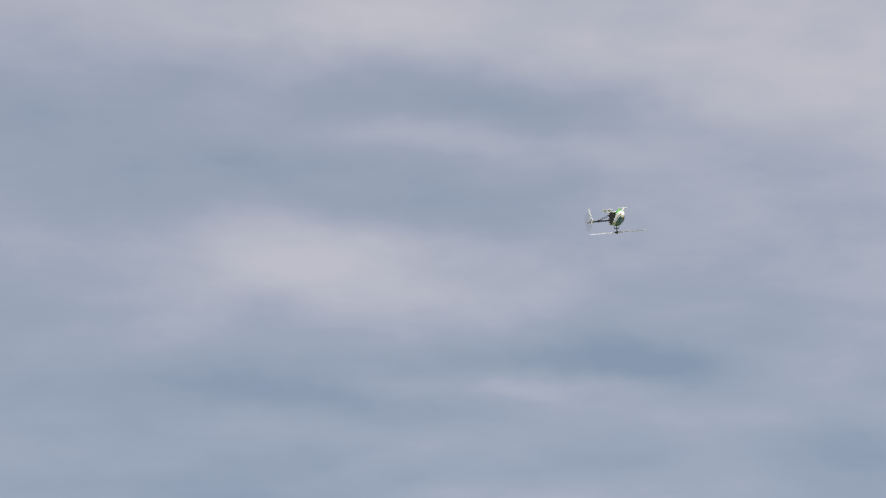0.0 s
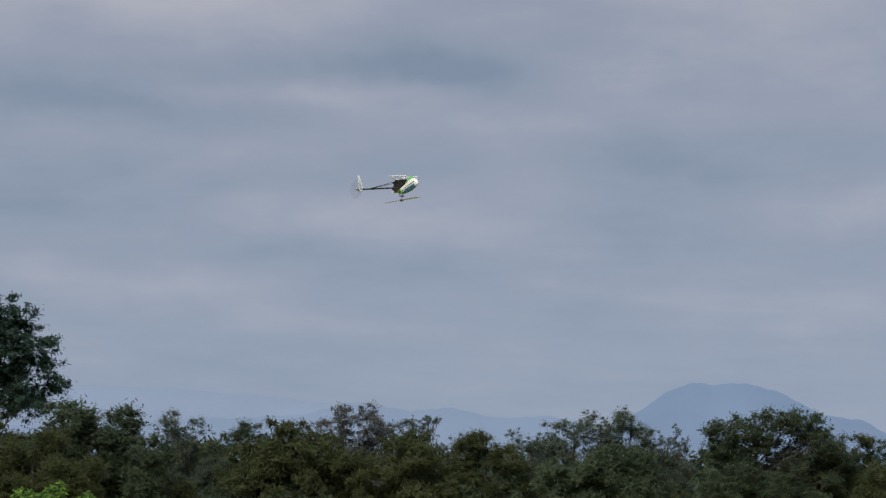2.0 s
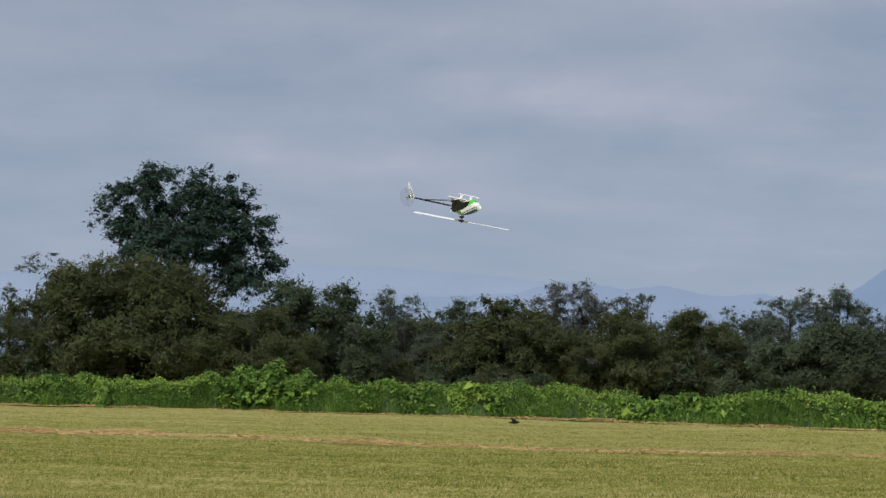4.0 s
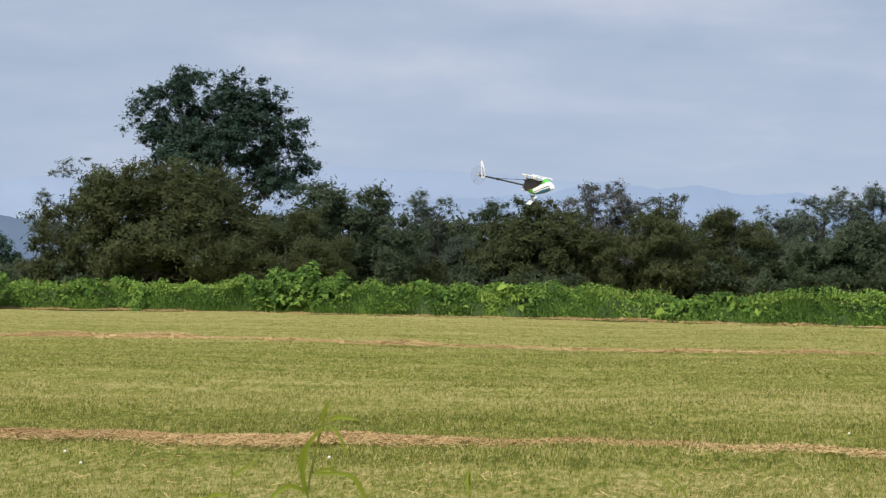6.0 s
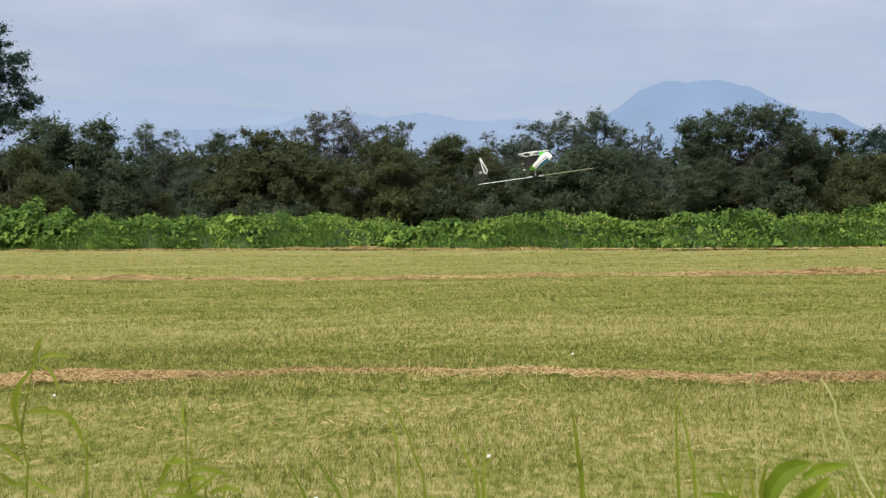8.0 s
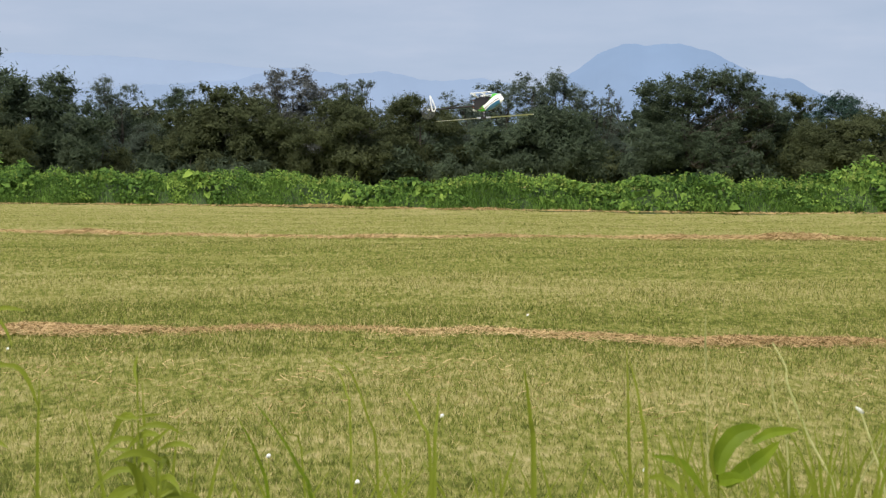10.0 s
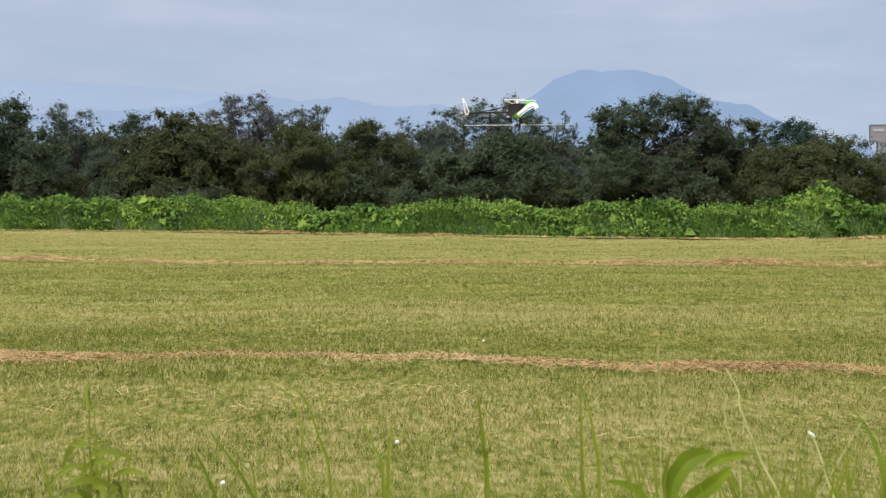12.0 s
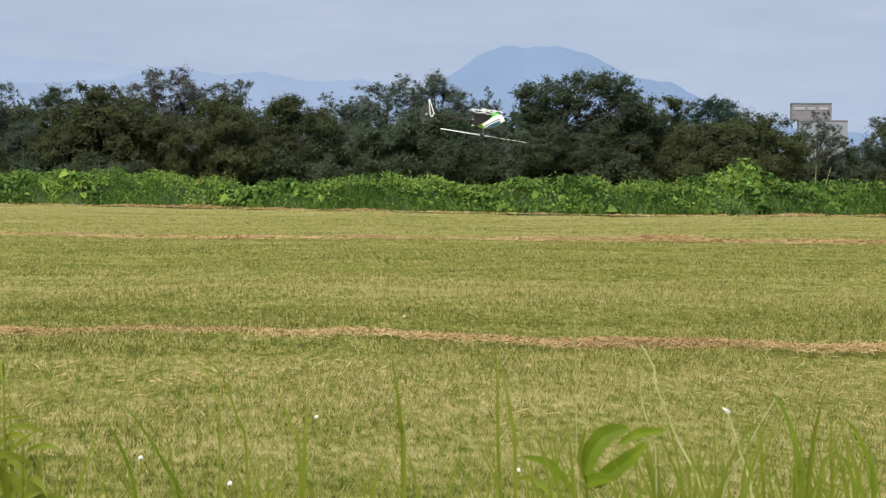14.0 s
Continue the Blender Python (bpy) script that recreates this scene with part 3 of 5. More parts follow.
def tree_line():
    W = "willow_tree"
    tree("broadleaf_tree", "dark green round tree far beyond the field", -17.7, 210, 1.46, 2.4, POPLAR, 1, leaf=0.16)
    tree(W, "large olive willow with a broad rounded crown", -13.2, 138, 3.22, 6.9, OLIVE, 2, dense=2.6, leaf=0.075, most=125000,
         lobes=[(0.05, 0.6, 0.3, 0.36), (-0.22, 0.5, 0.24, 0.3), (0.25, 0.5, 0.22, 0.24), (-0.1, 0.75, 0.22, 0.2), (0.1, 0.8, 0.16, 0.16), (-0.3, 0.28, 0.2, 0.22), (0.32, 0.27, 0.2, 0.2), (0.0, 0.25, 0.35, 0.2)])
    tree(W, "sparse grey-green willow behind a fuller one", -15.3, 146, 3.3, 2.6, GREY, 3, dense=0.7, airy=0.8, low=0.4)
    tree("poplar_tree", "tall dark blue-green poplar rising above the willows", -11.55, 158, 5.66, 5.1, POPLAR, 4, dense=5.0, leaf=0.10, low=0.36, most=105000, sprays=10,
         lobes=[(-0.27, 0.79, 0.24, 0.13), (-0.06, 0.88, 0.28, 0.13), (0.1, 0.85, 0.22, 0.12), (0.2, 0.72, 0.26, 0.14), (-0.05, 0.68, 0.36, 0.14), (0.3, 0.61, 0.18, 0.13), (0.25, 0.5, 0.18, 0.1), (0.0, 0.54, 0.3, 0.12), (-0.28, 0.66, 0.18, 0.1), (0.04, 0.77, 0.3, 0.12), (-0.12, 0.6, 0.3, 0.12), (-0.22, 0.52, 0.2, 0.12), (0.08, 0.66, 0.25, 0.12)])
    for az, d, el, w, mat, seed, kw, lab in [
            (-8.5, 140, 2.62, 3.5, GREEN, 5, dict(dense=1.6), "dense olive-green willow with layered foliage"),
            (-9.9, 134, 1.9, 2.4, OLIVE, 6, dict(dense=1.0), "low olive willow beside taller trees"),
            (-6.0, 146, 2.44, 2.2, GREY, 7, dict(dense=0.9, airy=0.7), "open grey-green willow with dark stems showing"),
            (-4.5, 146, 2.14, 1.9, GREEN, 8, dict(dense=0.9), "dark green willow in the row"),
            (-3.1, 140, 2.38, 2.9, OLIVE, 9, dict(dense=1.5), "dense olive willow with a domed crown"),
            (-1.5, 146, 2.78, 2.6, RUSSET, 10, dict(dense=1.6, airy=0.6), "thin russet-grey tree with wispy twigs"),
            (0.6, 142, 2.54, 1.7, GREY, 11, dict(dense=1.0, airy=0.7, low=0.25, lobes=[(-0.17, 0.72, 0.26, 0.28), (0.27, 0.6, 0.2, 0.22), (0.0, 0.45, 0.38, 0.25), (-0.3, 0.5, 0.2, 0.2)]), "thin tree with open wiry crown"),
            (-0.2, 138, 2.0, 2.2, OLIVE, 12, dict(dense=1.1), "olive willow of middle height"),
            (1.9, 140, 2.08, 1.9, OLIVE, 13, dict(dense=1.0), "olive willow of middle height"),
            (3.1, 146, 2.22, 1.8, GREY, 14, dict(dense=0.8, airy=0.6), "open grey-green willow with dark stems showing"),
            (4.3, 142, 2.72, 2.1, GREY, 15, dict(dense=1.0, airy=0.6), "open grey-green willow with dark stems showing"),
            (5.6, 142, 2.9, 2.1, GREY, 16, dict(dense=1.1, airy=0.5), "tall grey-olive willow with feathery top"),
            (6.75, 144, 2.4, 1.2, GREY, 17, dict(dense=0.6, airy=0.9), "slim open willow against the mountain"),
            (4.9, 134, 1.75, 3.0, GREEN, 18, dict(dense=1.3), "broad dark willow in front of taller trees"),
            (11.2, 140, 2.12, 2.2, OLIVE, 20, dict(dense=1.1), "olive willow at a taller tree's shoulder"),
            (12.9, 144, 2.18, 2.5, POPLAR, 21, dict(dense=1.0, airy=0.4), "dark green tree with open upper crown"),
            (13.4, 134, 1.58, 2.7, OLIVE, 22, dict(dense=1.6), "broad olive willow before a building"),
            (17.5, 140, 2.1, 1.8, GREY, 23, dict(dense=0.9, airy=0.6), "tall open grey-green willow"),
            (15.4, 140, 1.72, 1.3, GREY, 24, dict(dense=0.9, airy=0.8), "thin sparse willow before a building"),
            (18.6, 140, 2.3, 2.6, OLIVE, 25, dict(dense=1.2), "olive willow at the end of the row"),
            (-20.0, 150, 1.9, 3.4, GREEN, 26, dict(dense=1.2), "olive willow at the end of the row")]:
        tree(W, lab, az, d, el, w * 1.4, mat, seed, **kw)
    tree(W, "large dark willow with spreading limbs and an airy crown", 9.5, 138, 2.98, 4.5, GREEN, 19, dense=2.6, airy=0.6, most=90000,
         lobes=[(0.05, 0.75, 0.22, 0.22), (-0.27, 0.68, 0.18, 0.17), (0.25, 0.55, 0.22, 0.22), (-0.1, 0.45, 0.3, 0.22), (0.15, 0.3, 0.32, 0.2), (-0.3, 0.3, 0.18, 0.16)])
    # a second row behind closes the gaps
    for k, az in enumerate(np.arange(-9.5, 19, 1.9)):
        if 12.6 < az < 18.2:
            continue
        tree(W, "willow standing behind the first row of trees", float(az), 156 + 6 * rng.random(), 1.35 + 0.35 * rng.random(), 3.6, (GREEN, GREY, OLIVE)[k % 3], 90 + k, dense=1.0, leaf=0.1, most=11000)
    # lower growth in front
    k = 0
    for az in np.arange(-19, 20.5, 2.1):
        k += 1
        tree("willow_shrub", "low dark olive willow scrub under the tree row", float(az + rng.normal() * 0.3), 139 + 5 * rng.random(), 0.55 + 0.4 * rng.random(), 3.4, (GREEN, OLIVE, GREEN)[k % 3], 60 + k,
             dense=0.9, low=0.03, leaf=0.075, most=26000, lobes=[(0, 0.5, 0.45, 0.45), (-0.25, 0.3, 0.3, 0.3), (0.25, 0.3, 0.3, 0.3), (0.0, 0.2, 0.5, 0.25)])


tree_line()


# ---------------------------------------------------------------- overgrown bank
def bank_line(x):
    """Distance of the bank's foot."""
    return np.interp(x, [-24, -12.8, -9.7, -5.4, -3.2, -0.5, 1.7, 4, 6, 7.9, 10.3, 12.3, 22], [56.5, 54.6, 53.8, 50.9, 49.9, 47.8, 45.2, 43.8, 42.0, 40.8, 41.2, 41.5, 41]) + 0.12 * np.sin(x * 1.7) + 0.1 * np.sin(x * 4.1 + 1)


BANK_X = [-24, -12.7, -11.8, -10.7, -9.8, -8.7, -7.5, -6.6, -5.4, -4.3, -3.4, -3.3, -2.5, -2.4, -1.7, -0.6, -0.0, 0.6, 1.3, 2.2, 3.2, 3.9, 4.6, 5.1, 5.7, 6.5, 7.2, 7.6, 8.8, 9.6, 10.3, 11.1, 11.8, 12.4, 22]
BANK_H = [0.65, 0.73, 0.68, 0.8, 0.8, 0.86, 0.76, 0.73, 0.73, 0.7, 0.69, 0.67, 0.74, 0.8, 0.73, 0.64, 0.58, 0.48, 0.51, 0.59, 0.67, 0.68, 0.56, 0.49, 0.54, 0.76, 0.71, 0.58, 0.57, 0.74, 0.88, 0.66, 0.59, 0.62, 0.65]


def bank_height(x):
    h = np.interp(x, BANK_X, BANK_H)
    return h + 0.035 * np.sin(x * 4.3 + 2 + np.sin(x)) + 0.03 * np.sin(x * 9.1 + 2 * np.sin(0.7 * x))


def leaf_shapes(p, nrm, tip, size):
    """Broad leaves: a cupped fan round the stalk. p, nrm, tip: (n, 3); size: (n,)."""
    side = np.cross(nrm, tip)
    out = [(0, 0, 0.0), (0.02, 0.46, 0.05), (0.6, 0.34, -0.02), (1.25, 0.0, -0.22), (0.6, -0.34, -0.02), (0.02, -0.46, 0.05)]
    v = np.stack([p + size[:, None] * (a * tip + b * side + c * nrm) for a, b, c in out], 1)
    n = len(p)
    base = (np.arange(n) * 6)[:, None, None]
    tri = np.array([(0, 1, 2), (0, 2, 3), (0, 3, 4), (0, 4, 5)])[None]
    return v.reshape(-1, 3), (base + tri).reshape(-1, 3)


def unit(v):
    return v / np.linalg.norm(v, axis=1)[:, None]


def blades_mesh(p, h, w, lean, g):
    """Grass blades bent over: two tapering segments each."""
    n = len(p)
    a = g.random(n) * 2 * np.pi
    dirv = np.stack([np.cos(a), np.sin(a), np.zeros(n)], 1)
    fa = g.random(n) * 2 * np.pi
    sd = np.stack([np.cos(fa), np.sin(fa), np.zeros(n)], 1) * (w / 2)[:, None]
    up = np.zeros((n, 3))
    up[:, 2] = 1
    mid = p + up * (h * 0.6)[:, None] + dirv * (h * lean * 0.25)[:, None]
    tip = p + up * (h * (1 - 0.3 * lean))[:, None] + dirv * (h * lean)[:, None]
    v = np.stack([p - sd, p + sd, mid + sd * 0.8, mid - sd * 0.8, tip], 1).reshape(-1, 3)
    b = (np.arange(n) * 5)[:, None, None]
    t = np.array([(0, 1, 2), (0, 2, 3), (3, 2, 4)])[None]
    return v, (b + t).reshape(-1, 3)


def bank():
    g = np.random.default_rng(11)
    # the mound under the growth, dark green, closing the view through the leaves
    xs = np.linspace(-24, 22, 231)
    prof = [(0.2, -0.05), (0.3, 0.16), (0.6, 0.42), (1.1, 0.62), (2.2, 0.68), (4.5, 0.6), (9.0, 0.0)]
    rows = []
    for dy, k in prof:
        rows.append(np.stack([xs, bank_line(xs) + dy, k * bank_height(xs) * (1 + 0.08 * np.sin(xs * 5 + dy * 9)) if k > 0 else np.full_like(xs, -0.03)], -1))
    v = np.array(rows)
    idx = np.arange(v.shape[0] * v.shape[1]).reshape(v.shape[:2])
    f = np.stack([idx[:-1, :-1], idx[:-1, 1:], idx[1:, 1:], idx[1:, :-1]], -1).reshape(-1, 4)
    tagged(mesh_of("vine_bank", v.reshape(-1, 3), f, THICKET, smooth=True), "dark green bank beneath the vines", "bank", kind="structure")
    # broad vine leaves heaped in hummocks with dark pockets between
    n = 70000
    x = g.uniform(-23, 21, n)
    dy = 2.3 * g.random(n) ** 1.5
    swell = np.sin(x * 2.3 + 2.0 * np.sin(x * 0.9)) * np.sin(dy * 2.2 + x * 1.3) + 0.7 * np.sin(x * 6.1 + dy * 4.0 + np.sin(x * 1.9))
    hh = bank_height(x)
    top = np.interp(dy, [0.0, 0.12, 0.35, 0.8, 2.3], [0.25, 0.5, 0.74, 0.95, 1.0])
    z = hh * top * (0.78 + 0.20 * g.random(n)) * (1 + 0.17 * swell) + 0.02
    low = dy < 0.35
    z[low] *= g.uniform(0.2, 1.05, low.sum())
    p = np.stack([x, bank_line(x) + dy - 0.22 * swell + 0.1, z], -1)
    nr = unit(np.stack([g.normal(0, 0.6, n), -0.3 + g.normal(0, 0.5, n), 0.75 + g.normal(0, 0.35, n)], -1))
    tp = unit(np.stack([g.normal(0, 0.8, n), -0.6 + g.normal(0, 0.6, n), -0.5 + g.normal(0, 0.3, n)], -1))
    tp = unit(tp - (tp * nr).sum(1)[:, None] * nr)
    # large-leaved stretches alternate with fine growth
    broad = np.clip(0.5 + 0.6 * np.sin(x * 1.25 + 0.8) + 0.5 * np.sin(x * 3.7 + 2 * dy), 0, 1)
    size = (0.026 + 0.045 * g.random(n)) * (0.8 + 0.5 * broad)
    size[g.random(n) < 0.07 * broad] *= 2.4
    v, f = leaf_shapes(p, nr, tp, size)
    tagged(mesh_of("vine_leaves", v, f, VINE), "bright green broad-leaved vines covering a bank", "vines", kind="stuff")
    # rank grass arching over the foot, in stretches
    n = 76000
    x = g.uniform(-23, 21, n)
    grassy = 0.45 + 0.45 * np.sin(x * 1.25 + 3.9) + 0.3 * np.sin(x * 2.9 + 1) + 0.3 * (x < -6)
    x = x[g.random(n) < 0.2 + 0.8 * np.clip(grassy, 0, 1) ** 2]
    n = len(x)
    dy = -0.12 + 1.2 * g.random(n)
    p = np.stack([x, bank_line(x) + dy, np.interp(dy, [0, 0.2, 0.7, 1.1], [0, 0.2, 0.6, 0.74]) * bank_height(x)], -1)
    v, f = blades_mesh(p, g.uniform(0.10, 0.24, n), g.uniform(0.006, 0.016, n), g.uniform(0.7, 1.6, n), g)
    tagged(mesh_of("rank_grass", v, f, HEDGE_GRASS), "rank green grass along the foot of the bank", "grass", kind="stuff")
    # a few tufts of taller grass growing through the vines
    ps = []
    for k in range(70):
        x = g.uniform(-22, 20)
        m = int(g.integers(12, 34))
        q = np.stack([x + g.normal(0, 0.12, m), np.full(m, float(bank_line(x)) + g.uniform(0.3, 1.6)) + g.normal(0, 0.1, m), np.zeros(m)], -1)
        q[:, 2] = np.interp(q[:, 1] - bank_line(x), [0, 0.2, 0.7, 1.1], [0, 0.15, 0.6, 0.8]) * bank_height(q[:, 0])
        ps.append(q)
    p = np.concatenate(ps)
    n = len(p)
    v, f = blades_mesh(p, g.uniform(0.14, 0.34, n), g.uniform(0.006, 0.013, n), g.uniform(0.5, 1.2, n), g)
    tagged(mesh_of("grass_tufts", v, f, HEDGE_GRASS), "pale green grass tufts among the vines", "grass", kind="stuff")
    # young shoots standing up from the top
    vs, fs, sv, sf, off, soff = [], [], [], [], 0, 0
    for k in range(1000):
        x = g.uniform(-22, 20)
        y = float(bank_line(x)) + g.uniform(0.4, 2.0)
        h0 = bank_height(np.array(x)) * 0.84
        hh = g.uniform(0.06, 0.24) * (1.7 if g.random() < 0.12 else 1)
        m = 7
        t = np.linspace(0.1, 1, m)
        dirx, curl = g.normal() * 0.35, g.uniform(0.2, 0.8)
        pts = np.stack([x + dirx * t ** 2 * hh, np.full(m, y) + g.normal() * 0.05, h0 + hh * (t - 0.3 * curl * t ** 3)], -1)
        nr = unit(np.stack([g.normal(0, 0.6, m), -0.6 + g.normal(0, 0.5, m), 0.6 + g.normal(0, 0.4, m)], -1))
        tp = unit(np.cross(nr, g.normal(size=(m, 3))))
        v, f = leaf_shapes(pts, nr, tp, (0.048 - 0.028 * t) * g.uniform(0.8, 1.5))
        vs.append(v), fs.append(f + off)
        off += len(v)
    tagged(mesh_of("vine_shoots", np.concatenate(vs), np.concatenate(fs), SHOOT), "young vine shoots rising above the bank", "vines", kind="stuff")


def bank_bush(az, d, top, width, seed, label):
    """A leafy bush of the same vine, heaped over a hidden stump."""
    g = np.random.default_rng(seed)
    x0, y0, _ = polar(az, d)
    root = tagged(new("vine_bush"), label, "bush")
    root.matrix_world = pose(x0, y0, 0)
    n = 1700
    v = unit(g.normal(size=(n, 3)))
    v[:, 2] = abs(v[:, 2])
    r = 0.55 + 0.45 * g.random(n) ** 0.5
    lump = 1 + 0.25 * np.sin(5 * np.arctan2(v[:, 0], v[:, 2]) + seed)
    p = v * (r * lump)[:, None] * np.array([width / 2, width / 2.6, top * 0.55]) + np.array([0, 0, top * 0.45])
    p[:, 2] *= 1 - 0.55 * (g.random(n) < 0.35)
    nr = unit(v * 0.7 + np.array([0, -0.4, 0.6]) + g.normal(size=(n, 3)) * 0.35)
    tp = unit(np.cross(nr, g.normal(size=(n, 3))))
    vv, ff = leaf_shapes(p, nr, tp, 0.045 + 0.07 * g.random(n))
    tagged(mesh_of("leaves", vv, ff, VINE, root), kind="stuff")
    for k in range(5):
        bm = bmesh.new()
        a = k * 1.25
        tube(bm, [(0.05 * math.cos(a), 0.05 * math.sin(a), 0), (0.12 * width * math.cos(a), 0.1 * width * math.sin(a), top * 0.5), (0.25 * width * math.cos(a), 0.2 * width * math.sin(a), top * 0.85)], [0.018, 0.012, 0.004], 5)
        part("stem", bm, BARK, root)


bank()
bank_bush(-9.45, 54.4, 1.22, 1.6, 31, "rounded leafy vine bush standing above the bank")
bank_bush(-8.5, 54.0, 0.95, 1.2, 32, "low vine bush beside a taller one")
bank_bush(-17.9, 57.2, 1.3, 1.6, 33, "leafy vine bush at the end of the bank")


def dead_stalks():
    for az, h, lean in ((15.42, 1.06, 0.02), (15.62, 0.98, 0.12)):
        x, y, _ = polar(az, 44.2)
        bm = bmesh.new()
        tube(bm, [(0, 0, 0.35), (lean * 0.4, 0, h * 0.6), (lean * 1.4, 0.02, h)], [0.006, 0.005, 0.003], 5)
        ob = part("dead_stalk", bm, STALK, None, "dry pale stalk standing out of the vines")
        ob.matrix_world = pose(x, y, 0)
        tagged(ob, category="stalk", group="dry stalks in the bank")


dead_stalks()


# ---------------------------------------------------------------- mown grass and cut rows
def lawn_blades():
    g = np.random.default_rng(21)
    sets = []
    for y0, y1, n, h, w in ((4.6, 9.0, 120000, 0.023, 0.004), (9.0, 15.0, 120000, 0.024, 0.006), (15.0, 27.0, 110000, 0.020, 0.010), (27.0, 50.0, 60000, 0.02, 0.018)):
        y = y0 + (y1 - y0) * g.random(n)
        x = g.uniform(-0.36, 0.36, n) * (y + 1.5)
        ok = y < bank_line(x) + 0.1
        x, y = x[ok], y[ok]
        n = len(x)
        patch = 0.6 + 0.4 * np.sin(x * 2.1 + 1.3 * np.sin(y * 1.7)) * np.sin(y * 2.7 + x)
        hh = 0.85 * h * (0.5 + 0.9 * g.random(n)) * (0.75 + 0.4 * patch)
        a = g.random(n) * 2 * np.pi
        sd = np.stack([np.cos(a), np.sin(a) * 0.4, np.zeros(n)], 1) * (w / 2)
        b = g.random(n) * 2 * np.pi
        ln = (0.3 + 1.1 * g.random(n)) * hh
        base = np.stack([x, y, -0.01 + 0.018 * np.sin(x * 0.9 + 0.5 * y) * np.sin(y * 0.55) + 0.012 * np.sin(x * 2.3 - y * 1.7)], -1)
        tip = base + np.stack([np.cos(b) * ln, np.sin(b) * ln, hh + 0.01], -1)
        sets.append(np.stack([base - sd, base + sd, tip], 1).reshape(-1, 3))
    v = np.concatenate(sets)
    tagged(mesh_of("lawn_grass", v, np.arange(len(v)).reshape(-1, 3), BLADES), "short mown grass with green and straw blades", "grass", kind="stuff")


def hay_row(label, line, x0, x1, n, width, height, seed, length=0.06, thick=0.003):
    """A raked row of dry clippings: loose strands heaped along a line, thicker here and there."""
    g = np.random.default_rng(seed)
    x = g.uniform(x0, x1, n)
    amp = np.clip(0.42 + 0.6 * np.sin(x * 1.1 + seed) * np.sin(x * 2.7 + 2 * seed) + 0.35 * np.sin(x * 0.43 + seed), 0.28, 1.2)
    keep = g.random(n) < 0.12 + 0.88 * amp
    x, amp = x[keep], amp[keep]
    n = len(x)
    dy = g.normal(0, 0.36, n)
    y = line(x) + dy * width + 0.1 * np.sin(x * 1.9 + seed) + 0.25 * width * np.sin(x * 5.3 + seed) + 0.15 * width * np.sin(x * 11.7)
    z = height * amp * np.exp(-(dy / 0.4) ** 2) * g.random(n) ** 0.7 + 0.02
    a = g.random(n) * 2 * np.pi
    d = np.stack([np.cos(a), np.sin(a), g.normal(0, 0.3, n)], -1) * (length * (0.5 + g.random(n)) / 2)[:, None]
    c = np.stack([x, y, z], -1)
    s = np.stack([-np.sin(a), np.cos(a), 0.8 + 0 * a], -1) * thick
    v = np.stack([c - d - s, c - d + s, c + d + s, c + d - s], 1).reshape(-1, 3)
    tagged(mesh_of("hay_row", v, np.arange(len(v)).reshape(-1, 4), HAY), label, "cut grass", kind="stuff")


lawn_blades()
hay_row("raked row of dry brown grass clippings", lambda x: np.interp(x, [-2.35, -1.65, -1.15, -0.50, 0.02, 0.55, 0.97, 1.40, 1.86, 2.70], [10.18, 10.01, 10.12, 10.12, 10.16, 10.27, 9.90, 9.63, 9.37, 9.14]), -5.5, 6.0, 80000, 0.36, 0.03, 3, 0.03, 0.0009)
hay_row("far raked row of dry brown grass clippings", lambda x: np.interp(x, [-6.52, -5.37, -3.37, -2.33, -0.97, 0.66, 2.31, 4.54, 6.75], [28.34, 28.20, 26.89, 26.13, 25.37, 25.12, 25.33, 24.72, 24.34]), -13, 12, 40000, 0.5, 0.06, 5, 0.06, 0.002)
hay_row("dry clippings thrown against the foot of the bank", lambda x: bank_line(x) - 0.25, -22, 20, 16000, 0.28, 0.06, 8, 0.08, 0.003)
hay_row("thin scatter of dry clippings on the lawn", lambda x: 7.8 - 0.04 * x, -4.0, 5.0, 3000, 2.2, 0.008, 13, 0.035, 0.001)


# ---------------------------------------------------------------- weeds close to the camera
def strip(bm, pts, widths, normal_hint=Vector((0, -1, 0.3)), fold=0.15):
    """A leaf blade along a curve: two halves folded at the midrib."""
    pts = [Vector(p) for p in pts]
    rows = []
    for i, p in enumerate(pts):
        d = (pts[min(i + 1, len(pts) - 1)] - pts[max(i - 1, 0)]).normalized()
        s = d.cross(normal_hint).normalized()
        nrm = s.cross(d).normalized()
        w = widths[i]
        rows.append((bm.verts.new(p - s * w + nrm * fold * w), bm.verts.new(p), bm.verts.new(p + s * w + nrm * fold * w)))
    for a, b in zip(rows, rows[1:]):
        bm.faces.new((a[0], a[1], b[1], b[0]))
        bm.faces.new((a[1], a[2], b[2], b[1]))


def lance_leaf(bm, base, direction, length, width, droop=0.5):
    base, d = Vector(base), Vector(direction).normalized()
    pts, ws = [], []
    for k in range(6):
        t = k / 5
        pts.append(base + d * length * t + Vector((0, 0, -droop * length * t * t)))
        ws.append(width / 2 * math.sin(math.pi * (0.12 + 0.88 * t)) + 0.0004)
    strip(bm, pts, ws)


